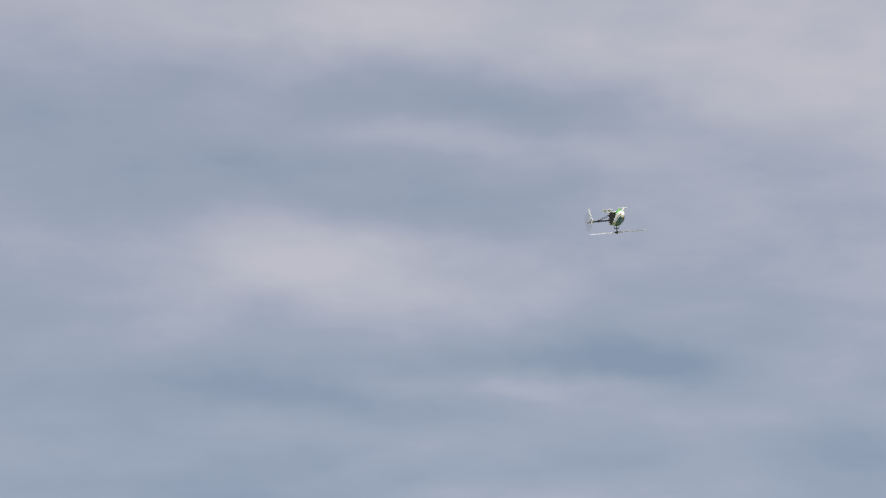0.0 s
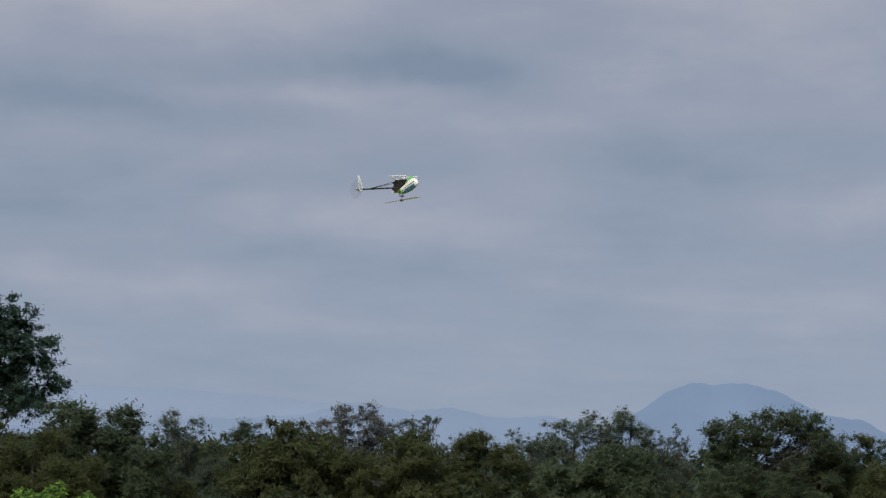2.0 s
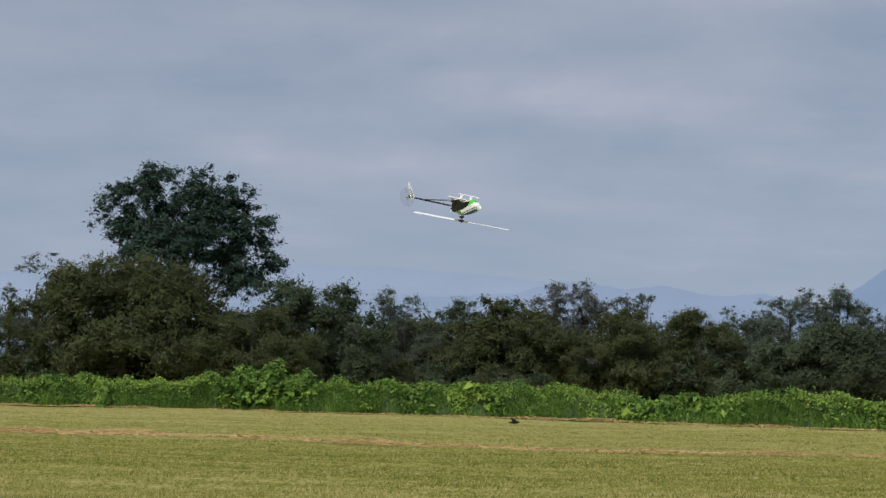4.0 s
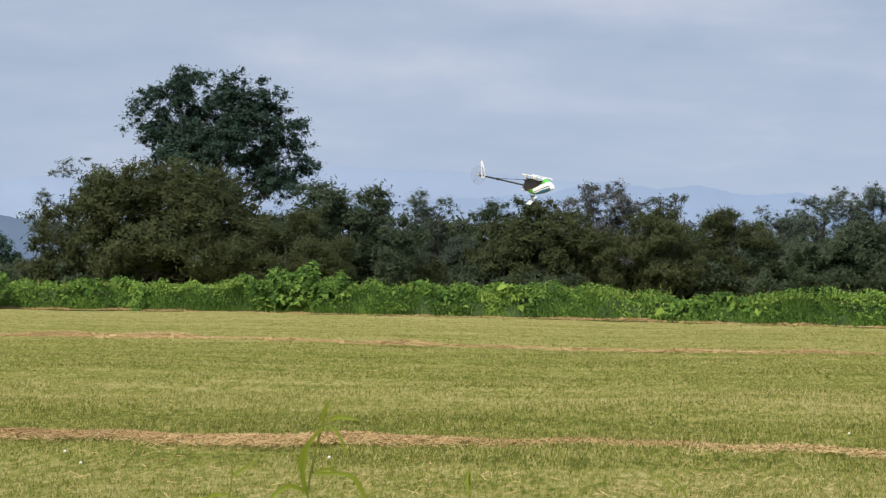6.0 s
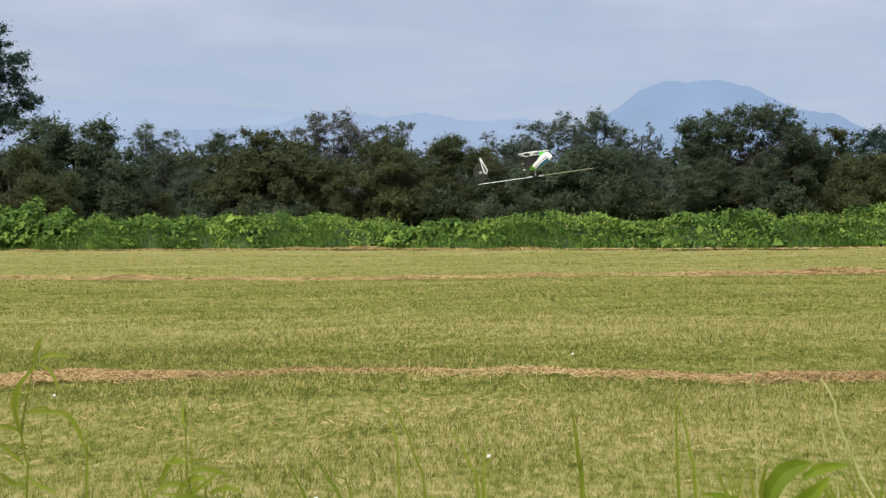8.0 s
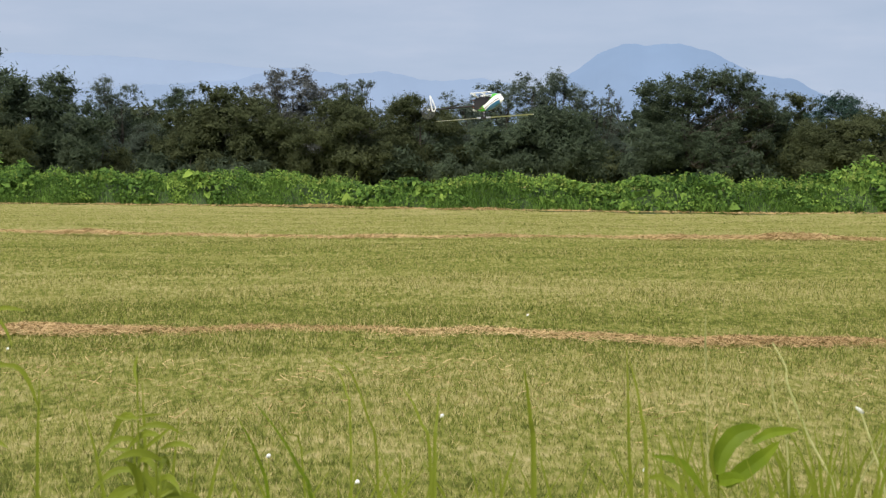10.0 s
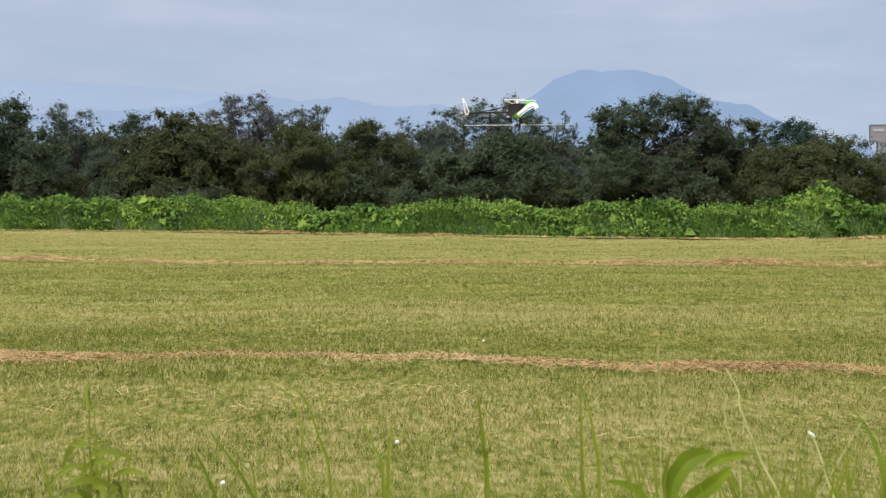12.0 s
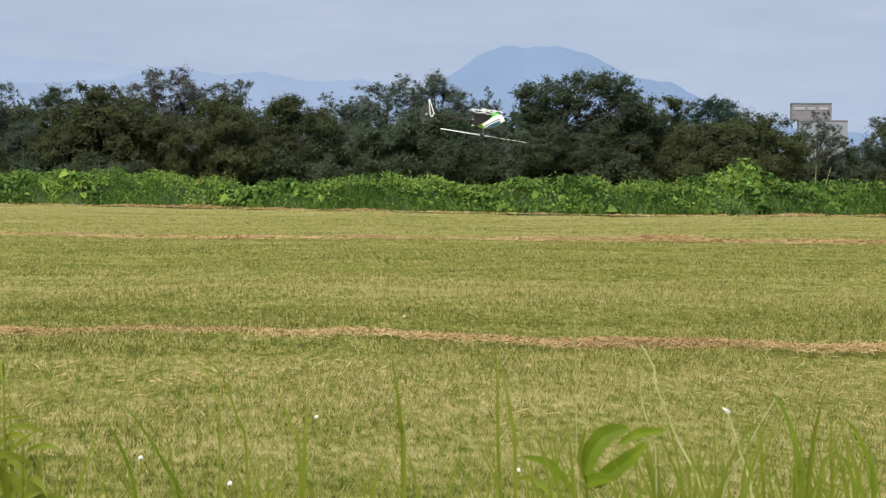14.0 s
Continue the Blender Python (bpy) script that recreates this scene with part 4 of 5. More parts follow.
def plant(name, label, category, d, items):
    """A plant of blades, stems and leaves; each runs along points given as azimuth and elevation from the eye, and those that are rooted go down to the soil."""
    root = tagged(new(name), label, category, "weeds before the camera")
    first = items[0][4][0]
    x0, y0, _ = polar(first[0], d)
    root.matrix_world = pose(x0, y0, 0)
    g = random.Random(int(1000 * (first[0] + 30)))
    for name_, mat, width, rooted, line in items:
        turn = g.uniform(-0.05, 0.05)
        pts = []
        for k, (az, el) in enumerate(line):
            dd = d + turn * k / len(line)
            x, y, _ = polar(az, dd)
            pts.append(Vector((x - x0, y - y0, high(el, dd))))
        if rooted:
            foot = pts[0] + (pts[0] - pts[1]).normalized() * 0.04
            foot.z = 0
            pts = [foot, foot.lerp(pts[0], 0.5)] + pts
        # run smoothly through the points
        fine = []
        for i in range(len(pts) - 1):
            a, b, c, e = pts[max(i - 1, 0)], pts[i], pts[i + 1], pts[min(i + 2, len(pts) - 1)]
            for t in (0, 0.33, 0.67):
                fine.append(0.5 * (2 * b + (c - a) * t + (2 * a - 5 * b + 4 * c - e) * t * t + (3 * b - a - 3 * c + e) * t ** 3))
        fine.append(pts[-1])
        n = len(fine) - 1
        bm = bmesh.new()
        if name_ in ("stem", "seed_head", "bud"):
            k = 0.5 if name_ == "stem" else 0.2
            tube(bm, fine, [width / 2 * (1 - k * i / n) * (1 if name_ == "stem" else math.sin(math.pi * (0.1 + 0.85 * i / n))) for i in range(n + 1)], 6)
        elif name_ == "blade":
            strip(bm, fine, [width / 2 * (1 - (i / n) ** 3) + 0.0004 for i in range(n + 1)], fold=0.3)
        else:
            strip(bm, fine, [width / 2 * math.sin(math.pi * (0.1 + 0.9 * i / n)) ** 0.8 * (1 + 0.06 * math.sin(2.3 * i)) + 0.0004 for i in range(n + 1)], fold=0.25)
        part(name_, bm, mat, root)


def tall_weed(az, d, top_el, seed, label, leaf=0.075, lean=0.0):
    g = random.Random(seed)
    h = 0.75 + d * math.tan(radians(top_el))
    x, y, _ = polar(az, d)
    root = tagged(new("tall_weed"), label, "weed", "weeds before the camera")
    root.matrix_world = pose(x, y, 0)
    bm = bmesh.new()
    pts = [(lean * t * t * h + 0.006 * math.sin(5 * t), 0, h * t) for t in (0, 0.25, 0.5, 0.75, 0.92)]
    tube(bm, pts, [0.004, 0.0035, 0.003, 0.0022, 0.0012], 6)
    part("stem", bm, WEED, root)
    n = 20
    for k in range(n):
        t = 0.3 + 0.66 * k / n
        a = k * 2.4 + g.random()
        bm = bmesh.new()
        L = leaf * (1.25 - 0.65 * (t - 0.3) / 0.7) * g.uniform(0.8, 1.2)
        lance_leaf(bm, (lean * t * t * h, 0, h * t), (math.cos(a), 0.6 * math.sin(a), 0.55), L, L * 0.12, g.uniform(0.5, 1.2))
        part("leaf", bm, WEED, root)
    return root


def grass_tuft(az, d, seed, blades, label):
    """Blades of tall grass: each (azimuth offset in metres, tip elevation, lean, width)."""
    g = random.Random(seed)
    x, y, _ = polar(az, d)
    root = tagged(new("tall_grass"), label, "grass tuft", "weeds before the camera")
    root.matrix_world = pose(x, y, 0)
    for dx, el, lean, w in blades:
        h = 0.75 + d * math.tan(radians(el))
        bm = bmesh.new()
        pts, ws = [], []
        for k in range(7):
            t = k / 6
            pts.append((dx + lean * t ** 2.2, g.uniform(-0.002, 0.002), h * (t - 0.06 * t ** 4)))
            ws.append(w / 2 * (1 - t ** 3) + 0.0005)
        strip(bm, pts, ws, fold=0.3)
        part("blade", bm, WEED, root)


def clover(az, d):
    x, y, _ = polar(az, d)
    root = tagged(new("clover_flower"), "small white clover head above mown grass", "flower", "clover heads on the lawn")
    root.matrix_world = pose(x, y, 0)
    bm = bmesh.new()
    tube(bm, [(0, 0, 0), (0.004, 0, 0.02), (0.002, 0, 0.04)], 0.0012, 5)
    part("stem", bm, WEED, root)
    bm = bmesh.new()
    bmesh.ops.create_icosphere(bm, subdivisions=2, radius=0.0055, matrix=Matrix.Translation((0.002, 0, 0.044)))
    for v in bm.verts:
        v.co += v.normal * 0.0015 * math.sin(v.co.x * 1500) * math.sin(v.co.z * 1700)
    part("head", bm, PETAL, root)


def foreground():
    tall_weed(-5.2, 3.0, -5.8, 43, "short leafy weed with pointed leaves", 0.10, -0.02)
    tall_weed(-4.9, 2.9, -6.3, 44, "short leafy weed with pointed leaves", 0.10, 0.03)
    grass_tuft(-5.0, 3.0, 51, [(0.0, -4.9, -.01, .008), (-.04, -5.6, -.05, .007), (.05, -6.2, .06, .008), (.02, -5.9, .02, .006)], "tuft of tall green grass blades")
    grass_tuft(17.2, 3.0, 58, [(0, -6.0, -.05, .011), (.04, -6.6, .02, .008), (-.05, -6.8, -.04, .008), (.07, -6.1, .05, .009)], "thick tuft of green grass blades")
    grass_tuft(13.0, 3.3, 59, [(0, -6.9, .04, .006), (.06, -6.6, -.04, .006), (-.08, -7.0, -.03, .006)], "low tuft of grass")
    plant("tall_weed", "leafy green weed with drooping lance leaves", "weed", 3.1, [
        ("stem", WEED, 0.0045, True, [(-9.43, -7.08), (-9.38, -6.32), (-9.53, -5.52), (-9.34, -4.42), (-9.17, -3.69), (-8.97, -3.03)]),
        ("leaf", WEED, 0.0060, False, [(-9.17, -3.77), (-9.49, -4.16), (-9.70, -4.49), (-9.79, -4.93)]),
        ("leaf", WEED, 0.0038, False, [(-9.08, -3.72), (-8.83, -3.84), (-8.64, -4.14), (-8.53, -4.51)]),
        ("leaf", WEED, 0.0060, False, [(-9.02, -3.58), (-8.75, -3.49), (-8.49, -3.51), (-8.20, -3.56)]),
        ("leaf", WEED, 0.0047, False, [(-9.38, -4.98), (-9.17, -4.88), (-8.94, -4.85), (-8.73, -4.93)]),
        ("leaf", WEED, 0.0065, False, [(-9.27, -4.98), (-8.47, -4.99), (-8.11, -5.39), (-7.86, -6.09)]),
        ("leaf", WEED, 0.0068, False, [(-9.55, -5.44), (-10.01, -5.29), (-10.43, -5.55), (-10.81, -6.12)]),
        ("leaf", WEED, 0.0047, False, [(-9.47, -6.29), (-9.68, -6.10), (-9.91, -5.88), (-10.15, -5.70)]),
        ("leaf", WEED, 0.0068, False, [(-9.53, -5.52), (-9.67, -5.00), (-9.61, -4.49), (-9.44, -4.01)]),
        ("leaf", WEED, 0.0043, False, [(-9.17, -3.69), (-9.16, -3.40), (-9.05, -3.18), (-8.94, -3.02)]),
        ("leaf", WEED, 0.0060, False, [(-9.43, -6.76), (-9.72, -6.78), (-9.97, -6.60), (-10.09, -6.48)]),
        ("leaf", WEED, 0.0056, False, [(-9.39, -6.62), (-9.10, -6.85), (-8.85, -6.95), (-8.63, -7.10)]),
    ])
    plant("tall_weed", "young leafy weed with lance leaves", "weed", 3.1, [
        ("stem", WEED, 0.0040, True, [(-11.75, -7.03), (-11.65, -5.99), (-11.50, -4.97), (-11.60, -4.56)]),
        ("leaf", WEED, 0.0047, False, [(-11.53, -5.03), (-11.27, -4.90), (-11.06, -4.76), (-10.84, -4.60)]),
        ("leaf", WEED, 0.0038, False, [(-11.56, -5.90), (-11.27, -5.86), (-11.01, -5.77), (-10.70, -5.63)]),
        ("leaf", WEED, 0.0086, False, [(-11.79, -5.87), (-12.05, -6.15), (-12.23, -6.55), (-12.34, -7.01)]),
        ("leaf", WEED, 0.0056, False, [(-11.71, -6.45), (-12.11, -6.55), (-12.43, -6.75), (-12.69, -7.00)]),
        ("leaf", WEED, 0.0038, False, [(-11.82, -6.53), (-11.56, -6.65), (-11.39, -6.83), (-11.22, -7.07)]),
        ("leaf", WEED, 0.0043, False, [(-11.64, -5.55), (-11.96, -5.51), (-12.25, -5.68), (-12.42, -5.82)]),
    ])
    plant("tall_grass", "few thin grass blades leaning over", "grass tuft", 3.1, [
        ("blade", WEED, 0.0030, True, [(0.94, -7.18), (0.72, -6.42), (0.42, -5.54), (0.13, -5.05), (-0.35, -4.86)]),
        ("blade", WEED, 0.0022, True, [(-1.04, -7.21), (-1.37, -6.83), (-1.67, -6.42)]),
        ("blade", WEED, 0.0043, True, [(-7.89, -7.14), (-7.86, -6.20), (-7.83, -5.33)]),
    ])
    plant("tall_grass", "tuft of broad green grass blades", "grass tuft", 3.0, [
        ("blade", WEED, 0.0045, True, [(2.35, -7.21), (2.13, -6.57), (1.91, -6.02), (1.61, -5.60)]),
        ("blade", WEED, 0.0054, True, [(2.49, -7.21), (2.53, -6.56), (2.59, -5.76)]),
    ])
    plant("tall_grass", "upright broad grass blade", "grass tuft", 3.0, [
        ("blade", WEED, 0.0071, True, [(5.09, -7.19), (5.02, -6.55), (4.93, -5.74), (4.83, -5.04)]),
        ("blade", WEED, 0.0049, True, [(8.04, -7.15), (7.93, -6.37), (7.81, -5.64), (7.61, -4.89)]),
    ])
    plant("seed_stalk", "pale bent stalks crossing each other", "stalk", 3.0, [
        ("stem", STALK, 0.0044, True, [(13.02, -8.37), (12.31, -6.87), (11.72, -5.44), (11.67, -5.00), (11.32, -4.38)]),
        ("stem", STALK, 0.0039, True, [(11.74, -7.17), (11.64, -6.76), (11.34, -5.78), (11.36, -5.04)]),
    ])
    plant("seed_stalk", "pale stalk with a white bud", "stalk", 3.0, [
        ("stem", STALK, 0.0044, True, [(14.26, -8.34), (13.96, -7.19), (13.67, -6.32), (13.56, -6.08)]),
        ("bud", PETAL, 0.0060, False, [(13.47, -5.99), (13.58, -6.08), (13.66, -6.15)]),
    ])
    plant("seed_stalk", "pale dry stalk leaning over", "stalk", 3.1, [
        ("stem", STALK, 0.0035, True, [(13.47, -8.36), (14.03, -7.12), (14.85, -5.67), (15.22, -5.10)]),
    ])
    plant("seed_stalk", "thin reddish upright seed stalk", "stalk", 3.2, [
        ("stem", STALK, 0.0024, True, [(9.70, -8.44), (9.65, -7.21), (9.62, -5.74), (9.60, -4.85)]),
        ("seed_head", STALK, 0.0037, False, [(9.61, -5.22), (9.59, -4.70), (9.57, -4.26), (9.58, -3.66)]),
    ])
    plant("tall_grass", "thick tuft of curved green grass blades", "grass tuft", 2.9, [
        ("blade", DOCK, 0.0086, True, [(15.54, -8.30), (15.39, -7.01), (15.08, -6.07), (14.63, -5.41)]),
        ("blade", WEED, 0.0072, True, [(15.69, -8.29), (15.80, -7.07), (15.91, -6.34), (16.07, -5.58)]),
        ("blade", DOCK, 0.0075, True, [(17.37, -7.74), (17.15, -7.03), (16.89, -6.49), (16.57, -6.15)]),
        ("blade", WEED, 0.0048, True, [(16.01, -7.79), (16.18, -7.23), (16.41, -7.11), (16.70, -7.26)]),
        ("blade", DOCK, 0.0070, True, [(16.94, -8.25), (16.82, -7.69), (16.64, -7.26), (16.44, -7.14)]),
        ("blade", WEED, 0.0040, True, [(16.77, -8.25), (16.26, -7.93), (15.75, -7.65), (15.39, -7.49)]),
        ("blade", WEED, 0.0048, True, [(16.34, -8.27), (16.26, -7.06), (16.31, -6.04)]),
    ])
    plant("dock_plant", "dock plant with broad glossy green leaves", "weed", 2.9, [
        ("stem", WEED, 0.0048, True, [(9.96, -8.44), (9.91, -7.79)]),
        ("leaf", DOCK, 0.0258, False, [(9.91, -7.94), (10.02, -7.28), (10.34, -6.83), (10.68, -6.65), (11.05, -6.57)]),
        ("leaf", DOCK, 0.0128, False, [(10.83, -6.97), (11.20, -6.74), (11.57, -6.65), (12.01, -6.61)]),
        ("leaf", DOCK, 0.0225, False, [(10.10, -8.08), (10.54, -7.75), (11.06, -7.36), (11.53, -6.91)]),
        ("leaf", WEED, 0.0056, False, [(9.88, -7.87), (9.75, -7.43), (9.81, -6.99), (9.92, -6.54)]),
        ("leaf", DOCK, 0.0182, False, [(9.91, -7.94), (10.10, -7.94), (10.40, -7.90), (10.65, -7.95)]),
        ("leaf", WEED, 0.0104, False, [(9.14, -8.45), (8.76, -8.07), (8.42, -7.90), (8.12, -7.94)]),
        ("leaf", DOCK, 0.0107, False, [(9.58, -8.24), (9.13, -7.66), (8.76, -7.44), (8.21, -7.35)]),
    ])
    plant("tall_grass", "dark thin blades leaning over the lawn", "grass tuft", 2.9, [
        ("blade", DOCK, 0.0043, True, [(-1.89, -8.47), (-2.16, -7.46), (-2.42, -6.88), (-2.69, -6.39)]),
        ("blade", DOCK, 0.0048, True, [(-0.76, -8.48), (-1.06, -7.77), (-1.57, -6.88), (-2.27, -5.96)]),
        ("blade", WEED, 0.0024, True, [(0.26, -6.38), (0.16, -5.79), (-0.08, -5.17), (-0.63, -4.79)]),
        ("blade", WEED, 0.0048, True, [(7.68, -8.47), (7.61, -7.24), (7.58, -5.76), (7.54, -4.50)]),
    ])
    plant("tall_weed", "short leafy weed with spreading pointed leaves", "weed", 2.9, [
        ("stem", WEED, 0.0048, True, [(-5.27, -8.42), (-5.27, -7.20), (-5.30, -6.04), (-5.31, -4.88)]),
        ("leaf", WEED, 0.0036, False, [(-5.27, -6.36), (-5.64, -6.39), (-5.93, -6.29)]),
        ("leaf", WEED, 0.0036, False, [(-5.27, -6.36), (-5.00, -6.31), (-4.69, -6.28)]),
        ("leaf", WEED, 0.0044, False, [(-5.24, -7.29), (-4.89, -6.99), (-4.40, -6.61)]),
        ("leaf", WEED, 0.0040, False, [(-5.30, -7.32), (-5.64, -7.20), (-6.00, -7.16)]),
        ("leaf", WEED, 0.0104, False, [(-5.21, -8.42), (-5.32, -7.78), (-5.64, -7.49)]),
        ("leaf", WEED, 0.0121, False, [(-4.78, -8.43), (-5.09, -7.93), (-5.50, -7.81)]),
        ("leaf", WEED, 0.0065, False, [(-4.78, -8.43), (-4.66, -8.23), (-4.57, -7.97)]),
        ("leaf", WEED, 0.0060, False, [(-4.75, -8.43), (-4.46, -8.26), (-4.23, -8.15)]),
        ("leaf", WEED, 0.0065, False, [(-4.81, -8.43), (-4.92, -8.16), (-4.98, -7.90)]),
        ("leaf", WEED, 0.0036, False, [(-5.31, -5.46), (-5.38, -5.10), (-5.30, -4.76)]),
    ])
    g = random.Random(5)
    for k in range(58):
        az = g.uniform(-7, 18.5) if k < 34 else g.uniform(8, 18.5)
        if az < 9 and g.random() < 0.35:
            continue
        top = g.uniform(-7.9, -6.0) if k < 40 else g.uniform(-6.8, -5.4)
        grass_tuft(az, g.uniform(2.6, 3.4), 200 + k, [(g.uniform(-.03, .03), top - g.uniform(0, 1.0), g.uniform(-.10, .10), g.uniform(.003, .008)) for _ in range(g.randint(3, 6))], "thin tuft of light green grass")
    for az, d in ((-15.6, 9.2), (-15.2, 8.6), (4.8, 10.9), (-8.75, 8.90), (2.57, 6.34), (-1.99, 5.44), (0.35, 4.97), (7.94, 5.21)):
        clover(az, d)


foreground()


# ---------------------------------------------------------------- the model helicopter (flown upside down)
def helicopter():
    root = tagged(new("model_helicopter"), "green and white model helicopter flying upside down", "model helicopter")
    # canopy: slanted rings from the open rear edge to the nose
    bm = bmesh.new()
    rings, N, S = [], 13, 20
    for i in range(N):
        s = i / (N - 1)
        at = [0, .25, .5, .75, .92, 1]
        tx, tz = np.interp(s, at, [-.12, -.04, .06, .17, .27, .33]), np.interp(s, at, [.075, .1, .098, .06, .0, -.05])
        bx, bz = np.interp(s, at, [.145, .19, .235, .28, .315, .337]), np.interp(s, at, [-.16, -.165, -.152, -.128, -.10, -.062])
        w = float(np.interp(s, at, [.052, .058, .058, .046, .024, .004]))
        ring = []
        for k in range(S):
            a = 2 * math.pi * k / S
            c, sn = math.cos(a), math.sin(a)
            u = 0.5 + 0.5 * math.copysign(abs(c) ** 0.85, c)
            bow = 0.4 * u * (1 - u) * (1 - s)
            ring.append(bm.verts.new((bx + (tx - bx) * u + bow, w * math.copysign(abs(sn) ** 0.8, sn), bz + (tz - bz) * u)))
        rings.append(ring)
    for a, b in zip(rings, rings[1:]):
        for k in range(S):
            bm.faces.new((a[k], b[k], b[(k + 1) % S], a[(k + 1) % S]))
    bm.faces.new(rings[-1])
    can = smooth(part("canopy", bm, CANOPY, root, "glossy green, white and blue canopy"))
    # side frames and the gear inside
    for y in (-0.03, 0.03):
        bm = bmesh.new()
        prof = [(-.15, -.075), (-.12, -.12), (.10, -.125), (.17, -.105), (.09, .0), (-.03, .06), (-.11, .08), (-.155, .04)]
        a = [bm.verts.new((x, y - 0.002, z)) for x, z in prof]
        b = [bm.verts.new((x, y + 0.002, z)) for x, z in prof]
        bm.faces.new(a), bm.faces.new(b[::-1])
        for k in range(len(prof)):
            bm.faces.new((a[k], b[k], b[(k + 1) % len(prof)], a[(k + 1) % len(prof)]))
        part("side_frame", bm, CARBON, root, "black carbon side frame")
    bm = bmesh.new()
    box(bm, 0.02, 0, -0.06, 0.24, 0.06, 0.07, 0.008)
    part("battery", bm, CARBON, root, "dark battery pack")
    bm = bmesh.new()
    disc(bm, Matrix.Translation((-0.02, 0, 0.055)), 0.055, 0.012, 28)
    disc(bm, Matrix.Translation((0.06, 0, 0.03)), 0.026, 0.06, 18)
    part("gear_and_motor", bm, BROWN_GEAR, root, "brown main gear and motor")
    for z, paint in ((-.08, BROWN_GEAR), (-.02, STEEL), (.03, BROWN_GEAR), (.07, WHITE_PAINT)):
        bm = bmesh.new()
        box(bm, -0.160, 0, z, 0.018, 0.086, 0.022, 0.003)
        part("rear_servo", bm, paint, root, "small servo at the frame's rear")
    # landing gear
    for y in (-0.115, 0.115):
        bm = bmesh.new()
        tube(bm, [(-.155, y, -.168), (-.14, y, -.172), (.15, y, -.172), (.185, y, -.167), (.20, y, -.158)], 0.0075, 8)
        part("skid", bm, WHITE_PAINT, root, "white landing skid")
    for x in (-0.085, 0.085):
        bm = bmesh.new()
        tube(bm, [(x, -.115, -.170), (x, -.095, -.136), (x, -.05, -.122), (x, .05, -.122), (x, .095, -.136), (x, .115, -.170)], [.009, .011, .011, .011, .011, .009], 6)
        for s in (-1, 1):
            tube(bm, [(x - 0.045, s * .115, -.170), (x - 0.02, s * .098, -.140), (x, s * .06, -.123)], [.007, .008, .008], 6)
        part("strut", bm, WHITE_PAINT, root, "white landing gear strut")
    # boom, braces, fin
    bm = bmesh.new()
    tube(bm, [(-.12, 0, .0), (-.5, 0, .0), (-.935, 0, .0)], 0.0125, 12)
    smooth(part("tail_boom", bm, CARBON, root, "black tail boom"))
    for y in (-0.04, 0.04):
        bm = bmesh.new()
        tube(bm, [(-.13, y, -.09), (-.64, y * 0.25, -.012)], 0.004, 6)
        part("boom_brace", bm, CARBON, root)
    bm = bmesh.new()
    box(bm, -.64, 0, -.002, .022, .034, .034, .003)
    part("boom_clamp", bm, CARBON, root)
    bm = bmesh.new()
    outer = [(-.962, -.222), (-.94, -.225), (-.835, -.02), (-.865, .035), (-.905, .03), (-.925, -.02)]
    inner = [(-.944, -.185), (-.937, -.188), (-.858, -.022), (-.872, .012), (-.888, .01), (-.905, -.03)]
    y = 0.012
    lo = [bm.verts.new((x, y - .003, z)) for x, z in outer], [bm.verts.new((x, y - .003, z)) for x, z in inner]
    hi = [bm.verts.new((x, y + .003, z)) for x, z in outer], [bm.verts.new((x, y + .003, z)) for x, z in inner]
    for k in range(6):
        j = (k + 1) % 6
        bm.faces.new((lo[0][k], lo[0][j], lo[1][j], lo[1][k]))
        bm.faces.new((hi[0][k], hi[1][k], hi[1][j], hi[0][j]))
        bm.faces.new((lo[0][k], hi[0][k], hi[0][j], lo[0][j]))
        bm.faces.new((lo[1][k], lo[1][j], hi[1][j], hi[1][k]))
    part("tail_fin", bm, WHITE_PAINT, root, "white open-framed tail fin")
    bm = bmesh.new()
    box(bm, -.94, 0, 0, .045, .032, .04, .006)
    part("tail_gearbox", bm, CARBON, root)
    # mast and swashplate
    bm = bmesh.new()
    disc(bm, Matrix.Translation((0, 0, .14)), .006, .12, 10)
    part("mast", bm, STEEL, root, "steel rotor mast")
    bm = bmesh.new()
    disc(bm, Matrix.Translation((0, 0, .135)), .034, .014, 20)
    for k in range(3):
        a = 2.1 * k + 0.5
        tube(bm, [(.034 * math.cos(a), .034 * math.sin(a), .135), (.04 * math.cos(a), .04 * math.sin(a), .09)], .003, 6)
    for a in (0.6, 3.74):
        tube(bm, [(.03 * math.cos(a), .03 * math.sin(a), .14), (.036 * math.cos(a), .036 * math.sin(a), .187)], .003, 6)
    part("swashplate", bm, CARBON, root, "dark swashplate with links")
    # main rotor
    bm = bmesh.new()
    box(bm, 0, 0, 0, .085, .035, .024, .005)
    disc(bm, Matrix.Translation((0, 0, .014)), .012, .016, 14)
    rotor = part("main_rotor", bm, CARBON, root, "dark rotor head")
    for s in (1, -1):
        bm = bmesh.new()
        box(bm, s * .075, 0, 0, .075, .026, .022, .005)
        part("blade_grip", bm, STEEL, rotor, "bright metal blade grip")
        bm = bmesh.new()
        sec = [(.5, 0), (.32, .07), (0, .085), (-.5, .0), (0, -.05), (.32, -.045)]
        rows = []
        for r, ch, tw in ((.095, .03, 6), (.13, .056, 6), (.45, .06, 6), (.76, .06, 6), (.785, .05, 6), (.79, .035, 6)):
            m = Matrix.Rotation(radians(-s * tw), 3, "X")
            rows.append([bm.verts.new(m @ Vector((s * r, s * ch * a, ch * b)) + Vector((0, 0, 0.0005 * r))) for a, b in sec])
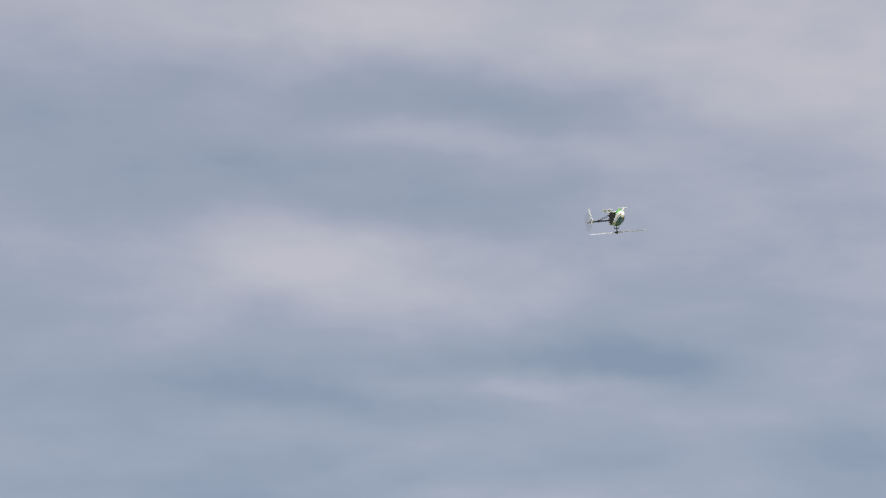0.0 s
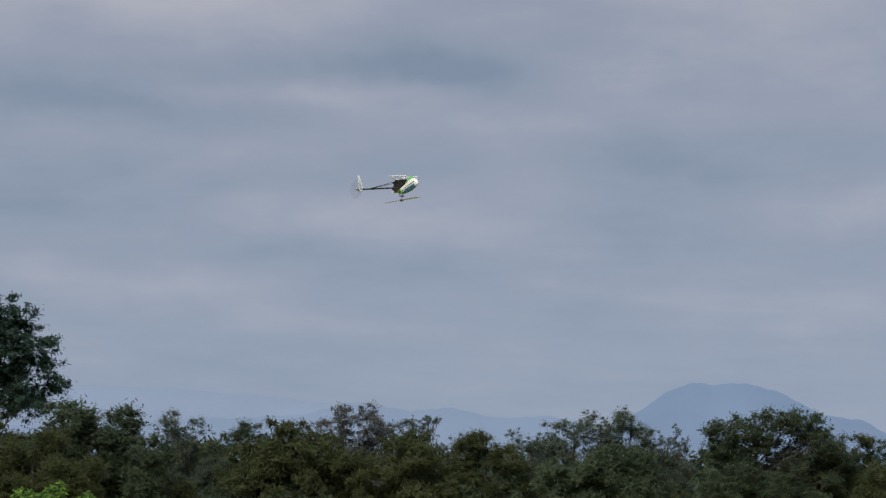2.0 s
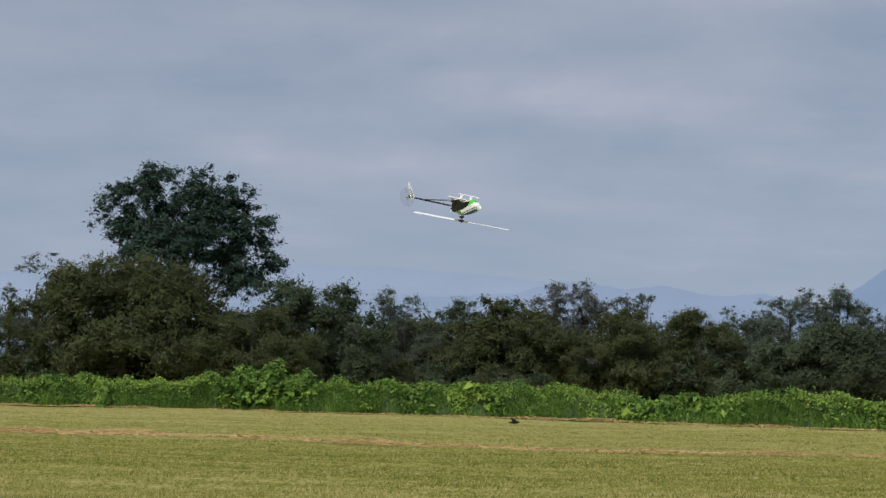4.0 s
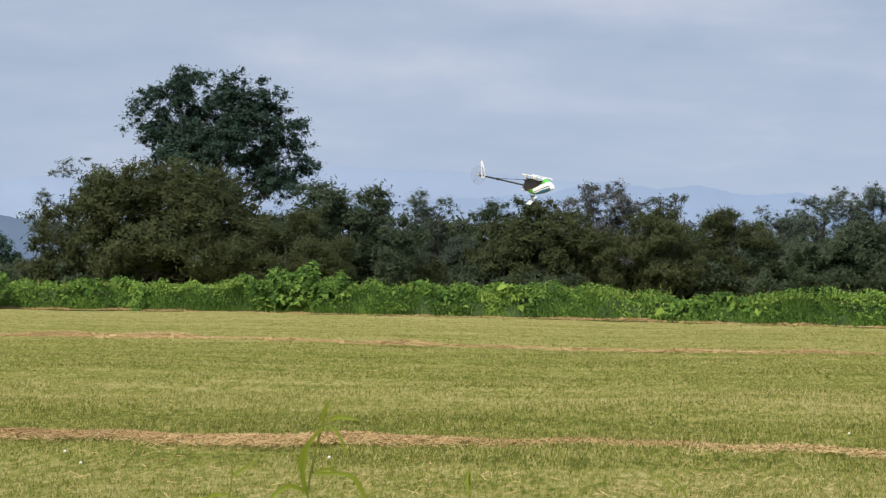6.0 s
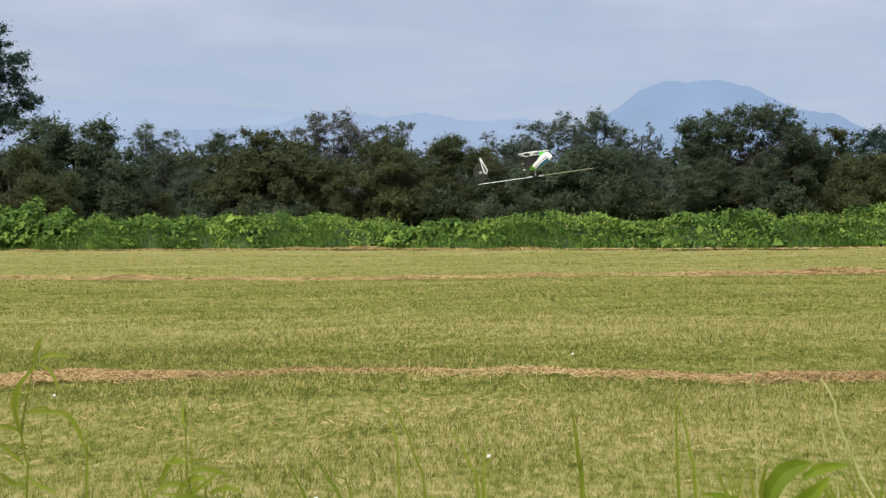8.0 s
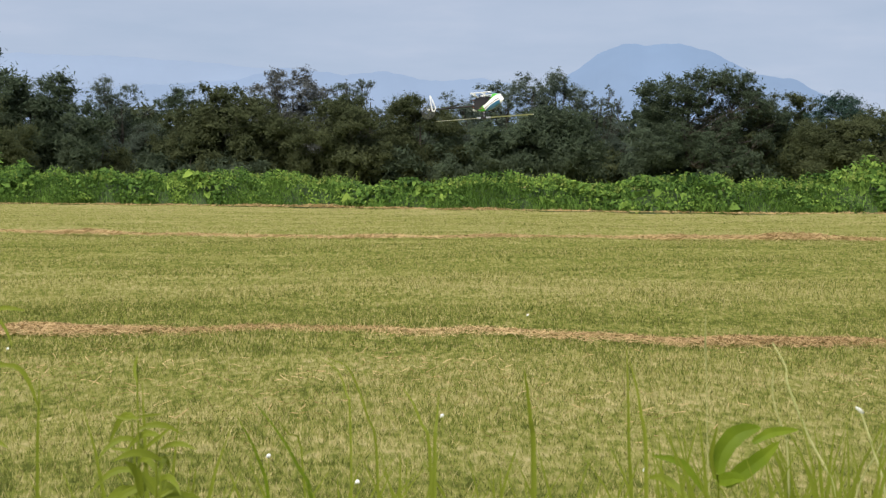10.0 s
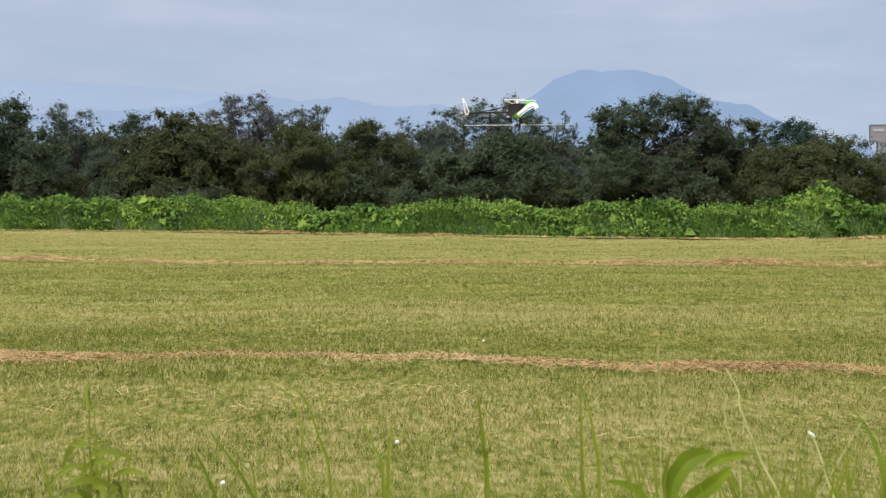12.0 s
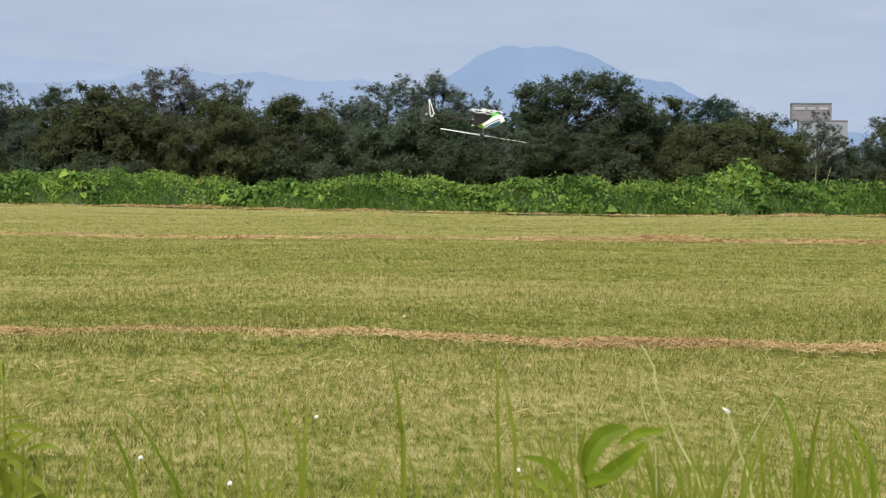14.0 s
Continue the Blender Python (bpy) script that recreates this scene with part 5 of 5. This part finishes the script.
        for a, b in zip(rows, rows[1:]):
            for k in range(6):
                bm.faces.new((a[k], a[(k + 1) % 6], b[(k + 1) % 6], b[k]))
        bm.faces.new(rows[0]), bm.faces.new(rows[-1])
        part("rotor_blade", bm, BLADE, rotor, "slim white rotor blade")
    # tail rotor: blades and the sheen they leave in the air
    bm = bmesh.new()
    disc(bm, Matrix.Rotation(radians(90), 4, "X"), .016, .03, 12)
    tail = part("tail_rotor", bm, STEEL, root, "small tail rotor with bright hub")
    for s in (1, -1):
        bm = bmesh.new()
        box(bm, s * .078, 0, 0, .105, .003, .024, .001)
        part("tail_blade", bm, SPIN, tail)
    bm = bmesh.new()
    disc(bm, Matrix.Rotation(radians(90), 4, "X"), .135, .003, 40)
    part("spinning_disc", bm, SPIN, tail, "grey haze of the turning tail blades")
    # the airframe is squat: flatten all but the rotors
    for ob in root.children:
        if ob not in (rotor, tail):
            ob.data.transform(Matrix.Diagonal((1, 1, 0.9, 1)))
    return root, rotor, tail


heli, main_rotor, tail_rotor = helicopter()


def swallow():
    root = tagged(new("bird"), "small dark swallow flying low over the field", "bird")
    bm = bmesh.new()
    tube(bm, [(-.07, 0, 0), (-.05, 0, 0), (0, 0, .004), (.045, 0, .004), (.062, 0, .006), (.08, 0, .004)], [.004, .012, .02, .017, .014, .002], 10)
    smooth(part("body", bm, PLUMAGE, root))
    wings = []
    for s in (1, -1):
        bm = bmesh.new()
        pr = [(.028, 0), (.036, .05), (.0, .125), (-.045, .15), (-.015, .075), (-.024, 0)]
        a = [bm.verts.new((x, s * y, .002)) for x, y in pr]
        b = [bm.verts.new((x, s * y, -.002)) for x, y in pr]
        bm.faces.new(a), bm.faces.new(b[::-1])
        for k in range(6):
            bm.faces.new((a[k], b[k], b[(k + 1) % 6], a[(k + 1) % 6]))
        w = part("wing", bm, PLUMAGE, root)
        wings.append(w)
    bm = bmesh.new()
    for s in (1, -1):
        vs = [bm.verts.new(p) for p in ((-.06, s * .006, .002), (-.06, s * .014, .002), (-.13, s * .03, .002), (-.125, s * .02, .002))]
        bm.faces.new(vs)
    bmesh.ops.solidify(bm, geom=bm.faces[:], thickness=.002)
    part("tail", bm, PLUMAGE, root, "forked tail")
    return root, wings


bird, bird_wings = swallow()


# ---------------------------------------------------------------- what moves
# seconds, place of the mast at boom height, heading, pitch, bank, and the main blade's turn
FLIGHT = [
    (0.0, -0.058, 29.659, 8.860, -67.3, 12.0, 13.0, -8.0),
    (0.5, 1.058, 30.082, 8.109, -66.2, 3.2, 9.0, -21.2),
    (1.0, 0.645, 30.410, 6.985, -57.8, -2.6, 2.8, -19.3),
    (1.5, 0.281, 30.318, 6.123, -52.9, 7.1, 1.4, 15.2),
    (2.0, -0.207, 30.186, 5.233, -48.3, 3.9, 2.0, 23.7),
    (2.5, -0.700, 29.960, 4.476, -44.8, -1.6, 0.1, 66.0),
    (3.0, -1.407, 29.601, 3.788, -42.4, 0.9, 1.5, 40.0),
    (3.5, -2.242, 29.123, 3.459, -37.3, 10.8, 15.2, -0.3),
    (5.8, -2.102, 28.988, 2.040, -32.2, 10.0, -1.6, 13.5),
    (6.0, -1.730, 29.618, 2.095, -32.7, 11.5, 0.1, 57.0),
    (6.5, -0.451, 29.551, 1.755, -37.0, -2.5, -0.3, -15.1),
    (7.0, 0.701, 29.564, 1.676, -41.2, -3.9, 0.2, -10.0),
    (7.5, 1.570, 29.709, 1.586, -44.1, -7.0, 5.9, 13.1),
    (8.0, 1.994, 29.655, 1.428, -44.6, -6.0, 4.2, -42.7),
    (8.5, 1.985, 29.792, 1.287, -43.7, -5.2, 0.3, 9.7),
    (11.0, 1.841, 29.567, 1.910, -41.0, -3.0, -6.3, -15.0),
    (11.5, 2.406, 29.269, 1.835, -43.9, -1.9, -0.9, 15.7),
    (12.0, 2.879, 28.935, 1.922, -43.8, 0.3, -1.2, -14.2),
    (12.5, 3.389, 28.846, 1.539, -45.8, -3.4, 0.9, -27.0),
    (13.0, 3.655, 28.843, 1.251, -47.6, -3.7, 1.5, 10.9),
    (13.5, 3.462, 28.409, 1.422, -46.3, 0.1, -7.3, -2.9),
    (14.0, 3.391, 28.389, 1.455, -44.8, 7.0, 1.4, 6.0),
]


def blade_turns():
    """The blades' turn every tenth of a second, passing through the angles of FLIGHT by less than a quarter turn a step."""
    rows, total, last_t = [], None, None
    for t, *_, phi in FLIGHT:
        if total is None:
            total = phi
            rows.append((t, total))
        else:
            n = max(1, round((t - last_t) * 10))
            want = total + 72 * n
            end = phi + 180 * round((want - phi) / 180)
            rows += [(last_t + (t - last_t) * k / n, total + (end - total) * k / n) for k in range(1, n + 1)]
            total = end
        last_t = t
    return rows


def motions():
    walk(heli, [(t, pose(x, y, z, 180 + bank_, pitch, yaw)) for t, x, y, z, yaw, pitch, bank_, _ in FLIGHT])
    turns = blade_turns()
    walk(main_rotor, [(t, pose(0, 0, .176, 0, 0, a)) for t, a in turns])
    walk(tail_rotor, [(t, pose(-.945, .045, 0, 0, 0, 0) @ pose(0, 0, 0, 0, 70 * k, 0)) for k, (t, _) in enumerate(turns)])
    walk(bird, [(0.0, pose(-28.0, 30, 1.6)), (3.0, pose(-8.5, 28.3, 0.2)), (3.5, pose(-5.006, 28, 0.17)),
                (3.7, pose(-3.60, 28, 0.19)), (4.4, pose(1.4, 28, 0.5)), (7.0, pose(16, 34, 4)), (14.0, pose(60, 60, 12))
    ])
    for s, w in zip((1, -1), bird_wings):
        walk(w, [(0.1 * k, pose(0, 0, 0, s * 38 * math.sin(k * 1.9), 0, 0)) for k in range(141)])


motions()
